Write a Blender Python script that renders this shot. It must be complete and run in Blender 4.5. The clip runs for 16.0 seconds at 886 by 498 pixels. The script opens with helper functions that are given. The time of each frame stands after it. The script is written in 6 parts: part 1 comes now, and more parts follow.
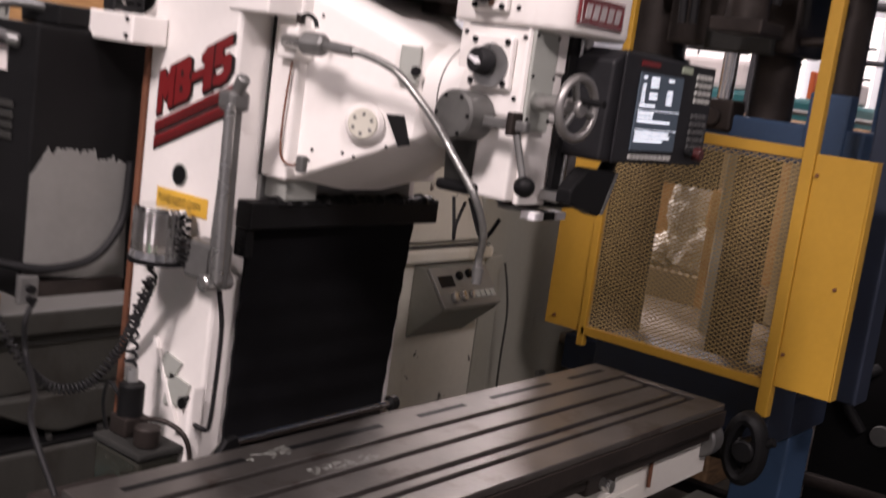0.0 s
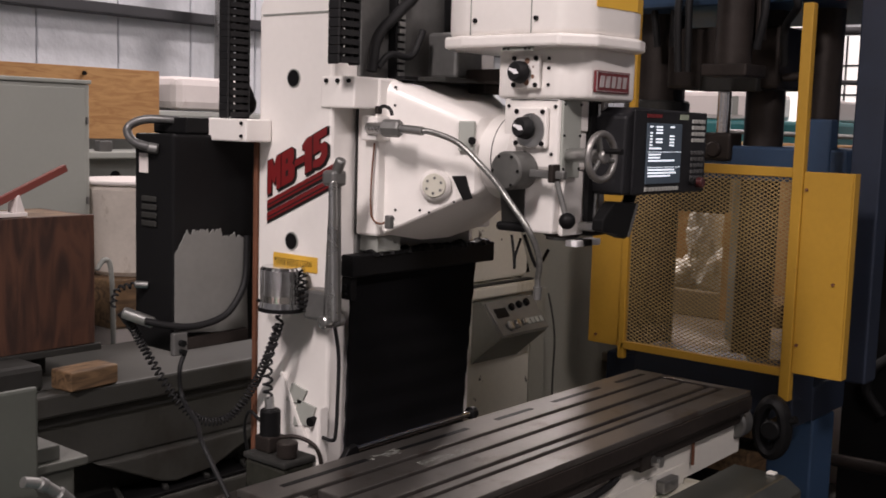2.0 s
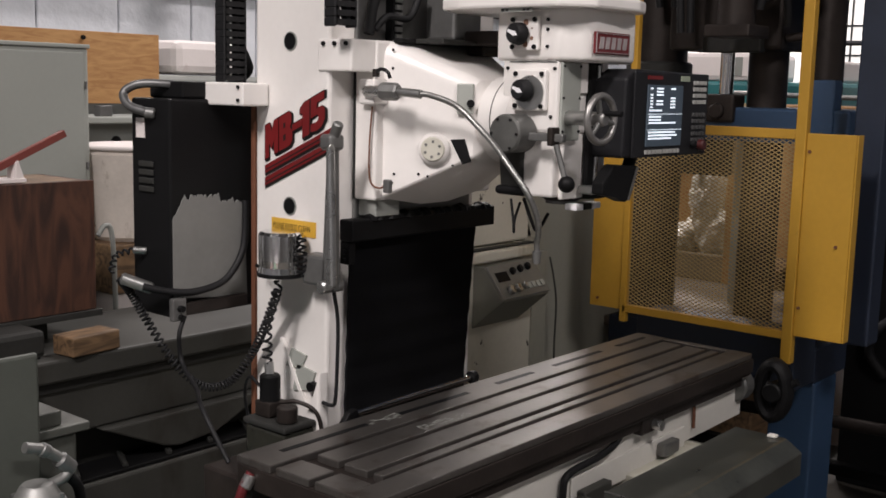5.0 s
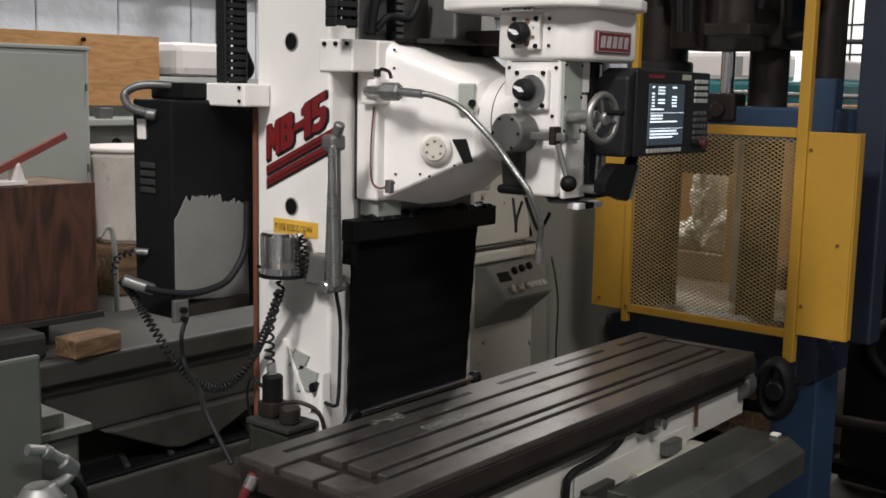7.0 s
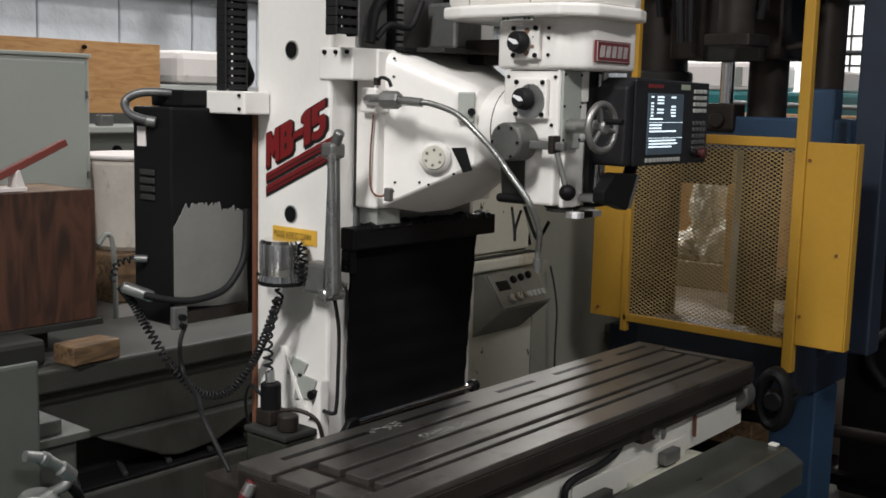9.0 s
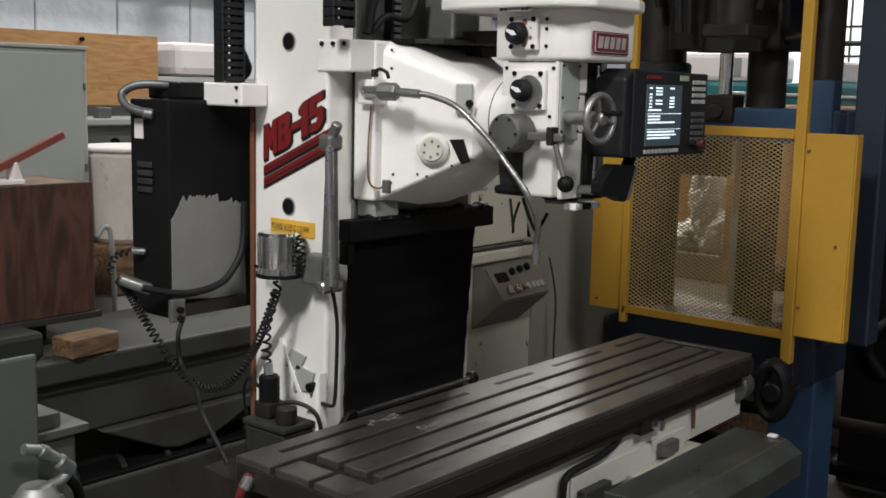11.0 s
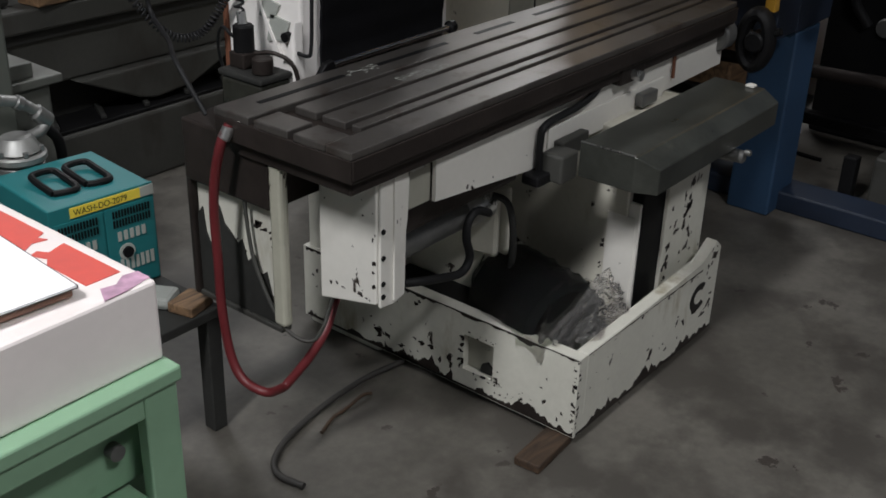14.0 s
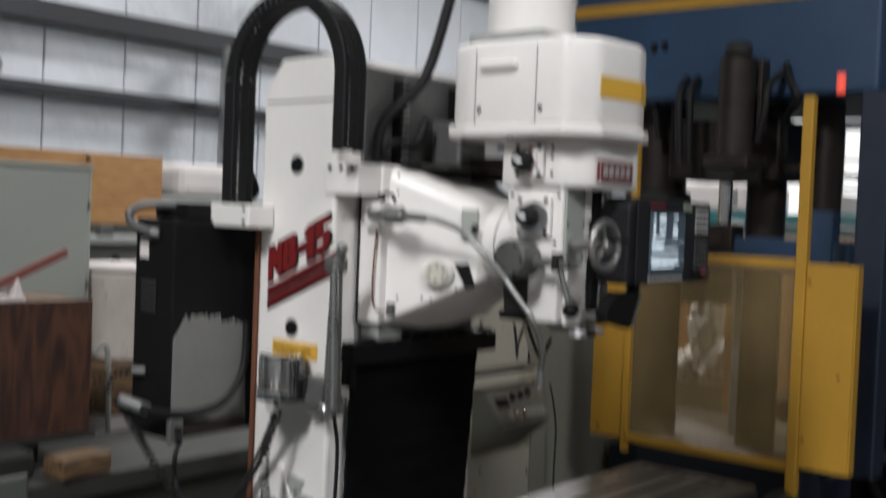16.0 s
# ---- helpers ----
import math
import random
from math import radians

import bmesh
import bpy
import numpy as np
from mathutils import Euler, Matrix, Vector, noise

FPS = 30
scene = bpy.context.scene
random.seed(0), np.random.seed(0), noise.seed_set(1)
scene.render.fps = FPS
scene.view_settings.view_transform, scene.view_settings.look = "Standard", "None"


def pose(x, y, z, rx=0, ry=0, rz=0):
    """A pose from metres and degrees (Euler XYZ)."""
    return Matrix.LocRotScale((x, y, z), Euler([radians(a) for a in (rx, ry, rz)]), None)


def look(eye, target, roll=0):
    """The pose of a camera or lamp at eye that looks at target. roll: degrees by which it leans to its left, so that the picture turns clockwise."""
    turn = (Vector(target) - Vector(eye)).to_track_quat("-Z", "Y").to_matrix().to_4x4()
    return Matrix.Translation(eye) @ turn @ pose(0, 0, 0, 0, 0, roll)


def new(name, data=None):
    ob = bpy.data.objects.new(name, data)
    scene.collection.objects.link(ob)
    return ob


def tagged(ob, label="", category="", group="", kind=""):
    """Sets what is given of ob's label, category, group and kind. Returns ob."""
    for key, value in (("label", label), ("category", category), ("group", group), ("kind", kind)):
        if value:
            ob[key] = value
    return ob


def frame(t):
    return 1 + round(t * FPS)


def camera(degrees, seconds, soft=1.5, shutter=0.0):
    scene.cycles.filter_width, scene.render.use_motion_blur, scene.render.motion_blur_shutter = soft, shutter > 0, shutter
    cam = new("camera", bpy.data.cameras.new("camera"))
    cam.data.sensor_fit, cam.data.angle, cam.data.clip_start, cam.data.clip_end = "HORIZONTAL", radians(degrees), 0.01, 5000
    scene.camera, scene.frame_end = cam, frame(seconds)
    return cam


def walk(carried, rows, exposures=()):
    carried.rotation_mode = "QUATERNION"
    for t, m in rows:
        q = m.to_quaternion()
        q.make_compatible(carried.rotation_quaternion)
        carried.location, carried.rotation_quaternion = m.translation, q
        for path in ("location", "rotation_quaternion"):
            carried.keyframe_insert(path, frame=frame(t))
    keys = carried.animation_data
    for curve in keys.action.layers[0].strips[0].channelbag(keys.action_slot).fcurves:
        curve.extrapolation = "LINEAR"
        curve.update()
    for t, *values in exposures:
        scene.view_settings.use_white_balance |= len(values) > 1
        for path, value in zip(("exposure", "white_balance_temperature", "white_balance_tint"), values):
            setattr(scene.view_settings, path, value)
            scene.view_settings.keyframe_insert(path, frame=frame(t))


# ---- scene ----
cam = camera(44.0, 16.0, soft=1.7, shutter=0.9)
# seconds, eye x y z, yaw, pitch, roll
PATH = [
    (0, -0.939, -1.044, 1.626, -51.84, -9.36, -7.76),
    (0.2, -0.998, -1.079, 1.634, -51.95, -8.60, -7.02),
    (0.5, -1.065, -1.159, 1.632, -49.55, -10.10, -3.96),
    (1, -1.279, -1.193, 1.633, -51.21, -10.32, -1.52),
    (1.5, -1.397, -1.250, 1.634, -52.43, -8.17, -1.65),
    (2, -1.397, -1.303, 1.648, -50.31, -6.53, -1.70),
    (2.5, -1.385, -1.305, 1.650, -50.42, -7.54, -0.80),
    (3, -1.387, -1.306, 1.648, -50.66, -7.96, -1.32),
    (3.5, -1.387, -1.305, 1.646, -50.67, -7.89, -1.46),
    (4, -1.384, -1.304, 1.648, -50.25, -8.15, -1.30),
    (6.5, -1.377, -1.302, 1.646, -50.11, -8.64, -1.46),
    (7, -1.380, -1.300, 1.645, -50.10, -8.38, -1.14),
    (7.5, -1.380, -1.302, 1.646, -50.11, -8.30, -1.51),
    (8, -1.380, -1.302, 1.644, -50.08, -8.32, -1.45),
    (8.5, -1.380, -1.301, 1.645, -50.21, -8.51, -1.56),
    (9, -1.381, -1.303, 1.644, -50.11, -7.91, -1.41),
    (11.5, -1.375, -1.302, 1.644, -50.19, -8.48, -1.30),
    (12, -1.375, -1.302, 1.644, -50.29, -8.54, -1.39),
    (12.5, -1.373, -1.304, 1.645, -50.34, -9.50, -1.33),
    (13, -1.355, -1.306, 1.641, -51.47, -18.18, -1.75),
    (13.5, -1.354, -1.283, 1.647, -51.73, -24.86, -2.08),
    (14, -1.356, -1.288, 1.641, -51.77, -26.52, -1.73),
    (14.5, -1.356, -1.283, 1.641, -51.89, -26.05, -1.84),
    (15, -1.360, -1.293, 1.645, -50.76, -20.46, -2.78),
    (15.5, -1.371, -1.302, 1.646, -50.26, -10.03, -1.82),
    (16, -1.386, -1.285, 1.644, -50.20, -1.89, -2.28),
]


def stance(x, y, z, yaw, pitch, roll):
    return pose(x, y, z, 0, 0, yaw) @ pose(0, 0, 0, 90 + pitch) @ pose(0, 0, 0, 0, 0, -roll)


EXPOSURES = [(0, 0.02, 6600, 27), (0.5, -0.32, 6600, 26), (1.5, -0.31, 6600, 23), (2, -0.38, 6600, 22), (4, -0.33, 6500, 19), (6.5, -0.25, 6300, 12), (9, -0.25, 6150, 8), (12.5, -0.25, 6100, 8), (13, -0.24, 6050, 8), (13.5, -0.43, 6000, 9), (15, -0.5, 5950, 10), (15.5, -0.36, 5980, 9), (16, -0.42, 5980, 9)]
walk(cam, [(r[0], stance(*r[1:])) for r in PATH], EXPOSURES)

# ---- light ----
world = bpy.data.worlds.new("world")
scene.world = world
world.use_nodes = True
world.node_tree.nodes["Background"].inputs[0].default_value = (0.75, 0.85, 1.0, 1)
world.node_tree.nodes["Background"].inputs[1].default_value = 0.03


def area_lamp(name, at, target, w, h, power, colour):
    d = bpy.data.lights.new(name, "AREA")
    d.shape, d.size, d.size_y, d.energy, d.color = "RECTANGLE", w, h, power, colour
    ob = new(name, d)
    ob.matrix_world = look(at, target)
    return ob


WHITE = (1.0, 0.95, 0.89)
# no fixtures in view; (2.2, -3.0), (3.1, 2.5), (5.4, 1.6) are added fill
for at, power in (((-3.0, -0.4, 4.5), 330), ((-1.0, -3.2, 4.6), 165), ((2.2, -3.0, 4.8), 25), ((3.1, 2.5, 4.4), 100), ((8.5, 4.5, 5.4), 300), ((2.6, 6.3, 5.4), 160), ((9.5, 0.5, 5.4), 250), ((5.4, 1.6, 5.4), 70)):
    area_lamp("unseen_overhead_lamp", at, (at[0], at[1], 0), 1.3, 0.5, power, WHITE)

# ---- materials ----


def material(name, base, rough=0.5, metal=0.0, var=0.12, scale=6.0, bump=0.0, fine=60.0, chips=None, rust=None, spec=0.5):
    """Painted or bare surface: mottling at two scales, optional chipped spots (colour, share, scale) and streaks."""
    m = bpy.data.materials.new(name)
    m.use_nodes = True
    nt = m.node_tree
    n, l = nt.nodes, nt.links
    b = n["Principled BSDF"]
    b.inputs["Metallic"].default_value = metal
    b.inputs["Specular IOR Level"].default_value = spec
    tc = n.new("ShaderNodeTexCoord")
    big = n.new("ShaderNodeTexNoise")
    big.inputs["Scale"].default_value, big.inputs["Detail"].default_value = scale, 5
    small = n.new("ShaderNodeTexNoise")
    small.inputs["Scale"].default_value, small.inputs["Detail"].default_value = fine, 4
    l.new(tc.outputs["Object"], big.inputs["Vector"])
    l.new(tc.outputs["Object"], small.inputs["Vector"])
    mixn = n.new("ShaderNodeMath")
    mixn.operation = "MULTIPLY_ADD"
    l.new(big.outputs["Fac"], mixn.inputs[0])
    mixn.inputs[1].default_value = 0.7
    half = n.new("ShaderNodeMath")
    half.operation = "MULTIPLY"
    half.inputs[1].default_value = 0.3
    l.new(small.outputs["Fac"], half.inputs[0])
    l.new(half.outputs[0], mixn.inputs[2])
    ramp = n.new("ShaderNodeValToRGB")
    ramp.color_ramp.elements[0].position, ramp.color_ramp.elements[1].position = 0.3, 0.7
    ramp.color_ramp.elements[0].color = (*[max(0, c * (1 - var)) for c in base], 1)
    ramp.color_ramp.elements[1].color = (*[min(1, c * (1 + var * 0.6)) for c in base], 1)
    l.new(mixn.outputs[0], ramp.inputs[0])
    colour = ramp.outputs[0]
    rgh = n.new("ShaderNodeMapRange")
    rgh.inputs["To Min"].default_value, rgh.inputs["To Max"].default_value = max(0.03, rough - 0.1), min(1, rough + 0.12)
    l.new(mixn.outputs[0], rgh.inputs["Value"])
    roughness = rgh.outputs[0]
    for extra in (rust, chips):
        if not extra:
            continue
        tint, share, size, stretch = extra
        mp = n.new("ShaderNodeMapping")
        mp.inputs["Scale"].default_value = (size, size, size * stretch)
        l.new(tc.outputs["Object"], mp.inputs["Vector"])
        sp = n.new("ShaderNodeTexNoise")
        sp.inputs["Scale"].default_value, sp.inputs["Detail"].default_value, sp.inputs["Roughness"].default_value = 1.0, 6, 0.62
        l.new(mp.outputs[0], sp.inputs["Vector"])
        cut = n.new("ShaderNodeValToRGB")
        soft = 0.012 if extra is chips else 0.12
        cut.color_ramp.elements[0].position, cut.color_ramp.elements[1].position = share, share + soft
        l.new(sp.outputs["Fac"], cut.inputs[0])
        mx = n.new("ShaderNodeMix")
        mx.data_type = "RGBA"
        l.new(cut.outputs[0], mx.inputs["Factor"])
        l.new(colour, mx.inputs["A"])
        mx.inputs["B"].default_value = (*tint, 1)
        colour = mx.outputs["Result"]
    l.new(colour, b.inputs["Base Color"])
    l.new(roughness, b.inputs["Roughness"])
    if bump:
        bp = n.new("ShaderNodeBump")
        bp.inputs["Strength"].default_value, bp.inputs["Distance"].default_value = bump, 0.002
        l.new(small.outputs["Fac"], bp.inputs["Height"])
        l.new(bp.outputs[0], b.inputs["Normal"])
    return m


def glow(name, colour, power):
    m = bpy.data.materials.new(name)
    m.use_nodes = True
    b = m.node_tree.nodes["Principled BSDF"]
    b.inputs["Base Color"].default_value = (*colour, 1)
    b.inputs["Emission Color"].default_value = (*colour, 1)
    b.inputs["Emission Strength"].default_value = power
    return m


def wood(name, dark, light, along="X", scale=5.0):
    m = material(name, light, 0.65, var=0.15, scale=4, bump=0.2)
    n, l = m.node_tree.nodes, m.node_tree.links
    tc = n.new("ShaderNodeTexCoord")
    mp = n.new("ShaderNodeMapping")
    mp.inputs["Scale"].default_value = (scale * 0.18, scale, scale) if along == "X" else (scale, scale, scale * 0.18)
    wv = n.new("ShaderNodeTexNoise")
    wv.inputs["Scale"].default_value, wv.inputs["Detail"].default_value, wv.inputs["Distortion"].default_value = 2.2, 6, 1.4
    l.new(tc.outputs["Object"], mp.inputs["Vector"])
    l.new(mp.outputs[0], wv.inputs["Vector"])
    rp = n.new("ShaderNodeValToRGB")
    rp.color_ramp.elements[0].position, rp.color_ramp.elements[1].position = 0.36, 0.62
    rp.color_ramp.elements[0].color, rp.color_ramp.elements[1].color = (*dark, 1), (*light, 1)
    l.new(wv.outputs["Fac"], rp.inputs[0])
    l.new(rp.outputs[0], n["Principled BSDF"].inputs["Base Color"])
    return m


CHIP = (0.03, 0.022, 0.016)
M_WHITE = material("white_enamel", (0.84, 0.81, 0.78), 0.32, var=0.05, scale=3, rust=((0.5, 0.46, 0.38), 0.66, 3.0, 0.4))
M_CREAM = material("cream_enamel", (0.6, 0.58, 0.5), 0.42, var=0.1, scale=4, rust=((0.36, 0.33, 0.24), 0.6, 5.0, 0.35), chips=(CHIP, 0.655, 16.0, 0.7))
M_BASE = material("chipped_cream_enamel", (0.62, 0.61, 0.54), 0.5, var=0.12, scale=5, rust=((0.33, 0.29, 0.2), 0.6, 6.0, 0.3), chips=(CHIP, 0.68, 15.0, 0.6))
M_APRON = material("white_side_enamel", (0.72, 0.7, 0.65), 0.42, var=0.07, scale=4, chips=(CHIP, 0.69, 14.0, 0.5))
M_IRON = material("oiled_cast_iron", (0.16, 0.148, 0.138), 0.34, 0.75, 0.3, 7, 0.03, 90, rust=((0.09, 0.07, 0.06), 0.55, 9.0, 1.0))
M_IRON_DARK = material("dark_cast_iron", (0.035, 0.028, 0.025), 0.5, 0.4, 0.4, 9, 0.3, spec=0.3)
M_STEEL = material("worn_steel", (0.48, 0.48, 0.47), 0.28, 0.9, 0.2, 12)
M_FLEX = material("flexible_steel", (0.3, 0.3, 0.29), 0.36, 0.85, 0.25, 60, 0.5, 120)
M_CHROME = material("chrome", (0.75, 0.75, 0.75), 0.12, 1.0, 0.05, 12)
M_GREYMET = material("dull_grey_metal", (0.2, 0.2, 0.195), 0.42, 0.6, 0.25, 8)
M_BLACK = material("black_paint", (0.007, 0.007, 0.0075), 0.5, var=0.3, scale=6, spec=0.16)
M_RUBBER = material("black_rubber", (0.01, 0.01, 0.011), 0.6, var=0.35, scale=12, spec=0.3)
M_COVER = material("black_cover_cloth", (0.005, 0.005, 0.006), 0.8, var=0.4, scale=5, spec=0.1)
M_PENDANT = material("black_pendant_plastic", (0.012, 0.012, 0.014), 0.45, var=0.2, scale=20, bump=0.1, spec=0.3)
M_RED = material("red_lettering", (0.17, 0.012, 0.013), 0.4, var=0.15)
M_BLACKINK = material("black_lettering", (0.01, 0.01, 0.01), 0.5)
M_YELLOW = material("yellow_safety_paint", (0.5, 0.275, 0.028), 0.45, var=0.12, scale=4, rust=((0.3, 0.16, 0.03), 0.66, 7.0, 0.6))
M_STICKER = material("yellow_sticker", (0.72, 0.42, 0.05), 0.5, var=0.05)
M_BLUE = material("blue_machine_paint", (0.027, 0.062, 0.125), 0.45, var=0.2, scale=4, rust=((0.025, 0.045, 0.08), 0.6, 5.0, 0.5))
# dark blue of the foot beam; on other press parts it holds shade
M_BLUEDARK = material("dark_blue_paint_and_shade", (0.012, 0.02, 0.04), 0.5, var=0.3, scale=6)
M_GRIMY = material("grimy_grey_enamel", (0.05, 0.05, 0.045), 0.55, var=0.3, scale=4, rust=((0.03, 0.027, 0.023), 0.55, 4.0, 0.5))
M_GREENGREY = material("grey_green_enamel", (0.32, 0.315, 0.265), 0.5, var=0.12, scale=3, rust=((0.18, 0.17, 0.13), 0.62, 5.0, 0.4))
M_GREY = material("grey_enamel", (0.27, 0.28, 0.26), 0.5, var=0.1, scale=3)
M_LTGREY = material("light_grey_panel", (0.36, 0.375, 0.345), 0.5, var=0.06, scale=2)
M_DARKGREY = material("dull_dark_grey", (0.03, 0.03, 0.028), 0.65, 0.1, 0.4, 5, spec=0.3)
M_TEAL = material("teal_paint", (0.018, 0.15, 0.16), 0.45, var=0.12, scale=6)
M_GREEN = material("pale_green_enamel", (0.21, 0.345, 0.225), 0.42, var=0.08, scale=5, rust=((0.13, 0.2, 0.12), 0.64, 6.0, 0.8))
M_CARD = material("white_carton", (0.78, 0.72, 0.7), 0.6, var=0.06, scale=5, rust=((0.55, 0.45, 0.42), 0.66, 5.0, 1))
M_PAPER = material("white_paper", (0.85, 0.84, 0.86), 0.7, var=0.02)
M_REDPRINT = material("red_print", (0.6, 0.08, 0.06), 0.55, var=0.15, scale=14)
M_BROWN = material("brown_leather", (0.22, 0.12, 0.08), 0.6, var=0.25, scale=20)
M_HOSE = material("red_hose_rubber", (0.11, 0.013, 0.016), 0.45, var=0.2, scale=12)
M_CONDUIT = material("grey_conduit", (0.13, 0.13, 0.13), 0.4, 0.5, 0.25, 30)
M_FLOOR = material("oily_concrete", (0.118, 0.110, 0.095), 0.5, var=0.45, scale=1.6, bump=0.25, fine=35, rust=((0.066, 0.06, 0.052), 0.47, 2.6, 1), chips=((0.05, 0.043, 0.037), 0.65, 6.5, 1))
M_WALL = material("white_insulation_sheet", (0.72, 0.74, 0.78), 0.35, var=0.1, scale=0.8, bump=0.7, fine=3.5, rust=((0.5, 0.52, 0.55), 0.55, 0.7, 0.3))
for nd in M_WALL.node_tree.nodes:
    if nd.bl_idname == "ShaderNodeBump":
        nd.inputs["Distance"].default_value = 0.05
M_CEIL = material("dark_roof_deck", (0.12, 0.12, 0.12), 0.7, var=0.2, scale=1)
M_BEAM = material("dark_steel_beam", (0.05, 0.05, 0.055), 0.6, 0.3, 0.2, 3)
M_PLY = wood("orange_plywood", (0.38, 0.19, 0.07), (0.5, 0.28, 0.11), "X", 14)
M_CRATE = wood("brown_plywood", (0.028, 0.011, 0.007), (0.09, 0.036, 0.02), "Z", 7)
M_TIMBER = wood("raw_timber", (0.08, 0.048, 0.026), (0.24, 0.145, 0.075), "X", 12)
M_OLDWOOD = wood("oily_old_timber", (0.025, 0.016, 0.01), (0.075, 0.045, 0.026), "X", 12)
M_SCREEN = glow("lit_screen", (0.05, 0.07, 0.09), 0.25)
M_SCREENTXT = glow("screen_text", (0.85, 0.95, 1.0), 1.2)
M_BRIGHT = glow("bright_far_bay_glow", (1.0, 0.97, 0.9), 1.0)
M_PLASTIC = material("clear_wrap", (0.9, 0.88, 0.85), 0.1, var=0.1, scale=25, bump=0.4, fine=30)
M_SLEEVE = material("thin_clear_film", (0.97, 0.97, 0.96), 0.1, var=0.02, scale=25, bump=0.5, fine=26)
M_SLEEVE.node_tree.nodes["Principled BSDF"].inputs["Transmission Weight"].default_value = 1.0
M_SLEEVE.node_tree.nodes["Principled BSDF"].inputs["IOR"].default_value = 1.15
M_BROWNRUST = material("rust_edge", (0.16, 0.06, 0.03), 0.7, var=0.3, scale=20)

# ---- building helpers ----


def thing(name, at, label, category, group="", kind=""):
    ob = new(name)
    ob.empty_display_size = 0.05
    ob.location = at
    return tagged(ob, label, category, group, kind)


def origin(ob):
    p = Vector((0, 0, 0))
    while ob is not None:
        p = p + ob.location
        ob = ob.parent
    return p


def part(name, bm, mat, parent=None, label="", smooth=False):
    """Links a bmesh, drawn in world coordinates, as one mesh under a thing or part."""
    me = bpy.data.meshes.new(name)
    if parent is not None:
        bmesh.ops.translate(bm, verts=bm.verts, vec=-origin(parent))
    bmesh.ops.recalc_face_normals(bm, faces=bm.faces)
    bm.to_mesh(me)
    bm.free()
    if smooth:
        me.shade_smooth()
        me.set_sharp_from_angle(angle=radians(38))
    for m in (mat if isinstance(mat, (list, tuple)) else [mat]):
        me.materials.append(m)
    ob = new(name, me)
    if parent is not None:
        ob.parent = parent
    if label:
        ob["label"] = label
    return ob


def single(name, bm, mat, label, category, group="", kind="", smooth=False):
    return tagged(part(name, bm, mat, None, "", smooth), label, category, group, kind)


def soften(bm, verts, r, seg=2):
    if r > 0:
        vs = set(verts)
        edges = [e for e in bm.edges if e.verts[0] in vs and e.verts[1] in vs]
        bmesh.ops.bevel(bm, geom=edges, offset=r, segments=seg, profile=0.5, affect="EDGES", clamp_overlap=True)


def box(lo, hi, r=0.0, bm=None, turn=None, seg=2):
    bm = bm or bmesh.new()
    vs = [bm.verts.new((x, y, z)) for x in (lo[0], hi[0]) for y in (lo[1], hi[1]) for z in (lo[2], hi[2])]
    for f in ((0, 1, 3, 2), (4, 6, 7, 5), (0, 4, 5, 1), (2, 3, 7, 6), (0, 2, 6, 4), (1, 5, 7, 3)):
        bm.faces.new([vs[i] for i in f])
    if turn is not None:
        c = (Vector(lo) + Vector(hi)) / 2
        bmesh.ops.transform(bm, matrix=Matrix.Translation(c) @ turn @ Matrix.Translation(-c), verts=vs)
    soften(bm, vs, r, seg)
    return bm


def prism(points, axis, a, b, r=0.0, bm=None, seg=2):
    """A closed outline in the two other axes, drawn out along axis from a to b."""
    bm = bm or bmesh.new()

    def at(p, d):
        return {"x": (d, p[0], p[1]), "y": (p[0], d, p[1]), "z": (p[0], p[1], d)}[axis]
    one = [bm.verts.new(at(p, a)) for p in points]
    two = [bm.verts.new(at(p, b)) for p in points]
    bm.faces.new(one[::-1])
    bm.faces.new(two)
    for i in range(len(points)):
        j = (i + 1) % len(points)
        bm.faces.new((one[i], one[j], two[j], two[i]))
    soften(bm, one + two, r, seg)
    return bm


def loft(rings, bm=None, close=True):
    """Skin through rings of equally many points."""
    bm = bm or bmesh.new()
    vs = [[bm.verts.new(p) for p in ring] for ring in rings]
    for u, v in zip(vs, vs[1:]):
        for i in range(len(u)):
            j = (i + 1) % len(u)
            bm.faces.new((u[i], u[j], v[j], v[i]))
    if close:
        bm.faces.new(vs[0][::-1])
        bm.faces.new(vs[-1])
    return bm


def rod(p, q, r, r2=None, seg=20, bm=None, r_edge=0.0):
    """A round bar from p to q."""
    p, q = Vector(p), Vector(q)
    r2 = r if r2 is None else r2
    d = (q - p).normalized()
    u = d.orthogonal().normalized()
    v = d.cross(u)
    ring = [(u * math.cos(6.283185 * i / seg) + v * math.sin(6.283185 * i / seg)) for i in range(seg)]
    rings = [[p + w * r for w in ring], [q + w * r2 for w in ring]]
    if r_edge:
        rings = [[p + w * (r - r_edge) for w in ring], [p + d * r_edge + w * r for w in ring], [q - d * r_edge + w * r2 for w in ring], [q + w * (r2 - r_edge) for w in ring]]
    return loft(rings, bm)


def curve_points(pts, steps=8):
    """Catmull-Rom through the points."""
    pts = [Vector(p) for p in pts]
    pts = [pts[0] * 2 - pts[1]] + pts + [pts[-1] * 2 - pts[-2]]
    out = []
    for a, b, c, d in zip(pts, pts[1:], pts[2:], pts[3:]):
        for k in range(steps):
            t = k / steps
            out.append(0.5 * ((2 * b) + (c - a) * t + (2 * a - 5 * b + 4 * c - d) * t * t + (3 * b - a - 3 * c + d) * t ** 3))
    out.append(pts[-2])
    return out


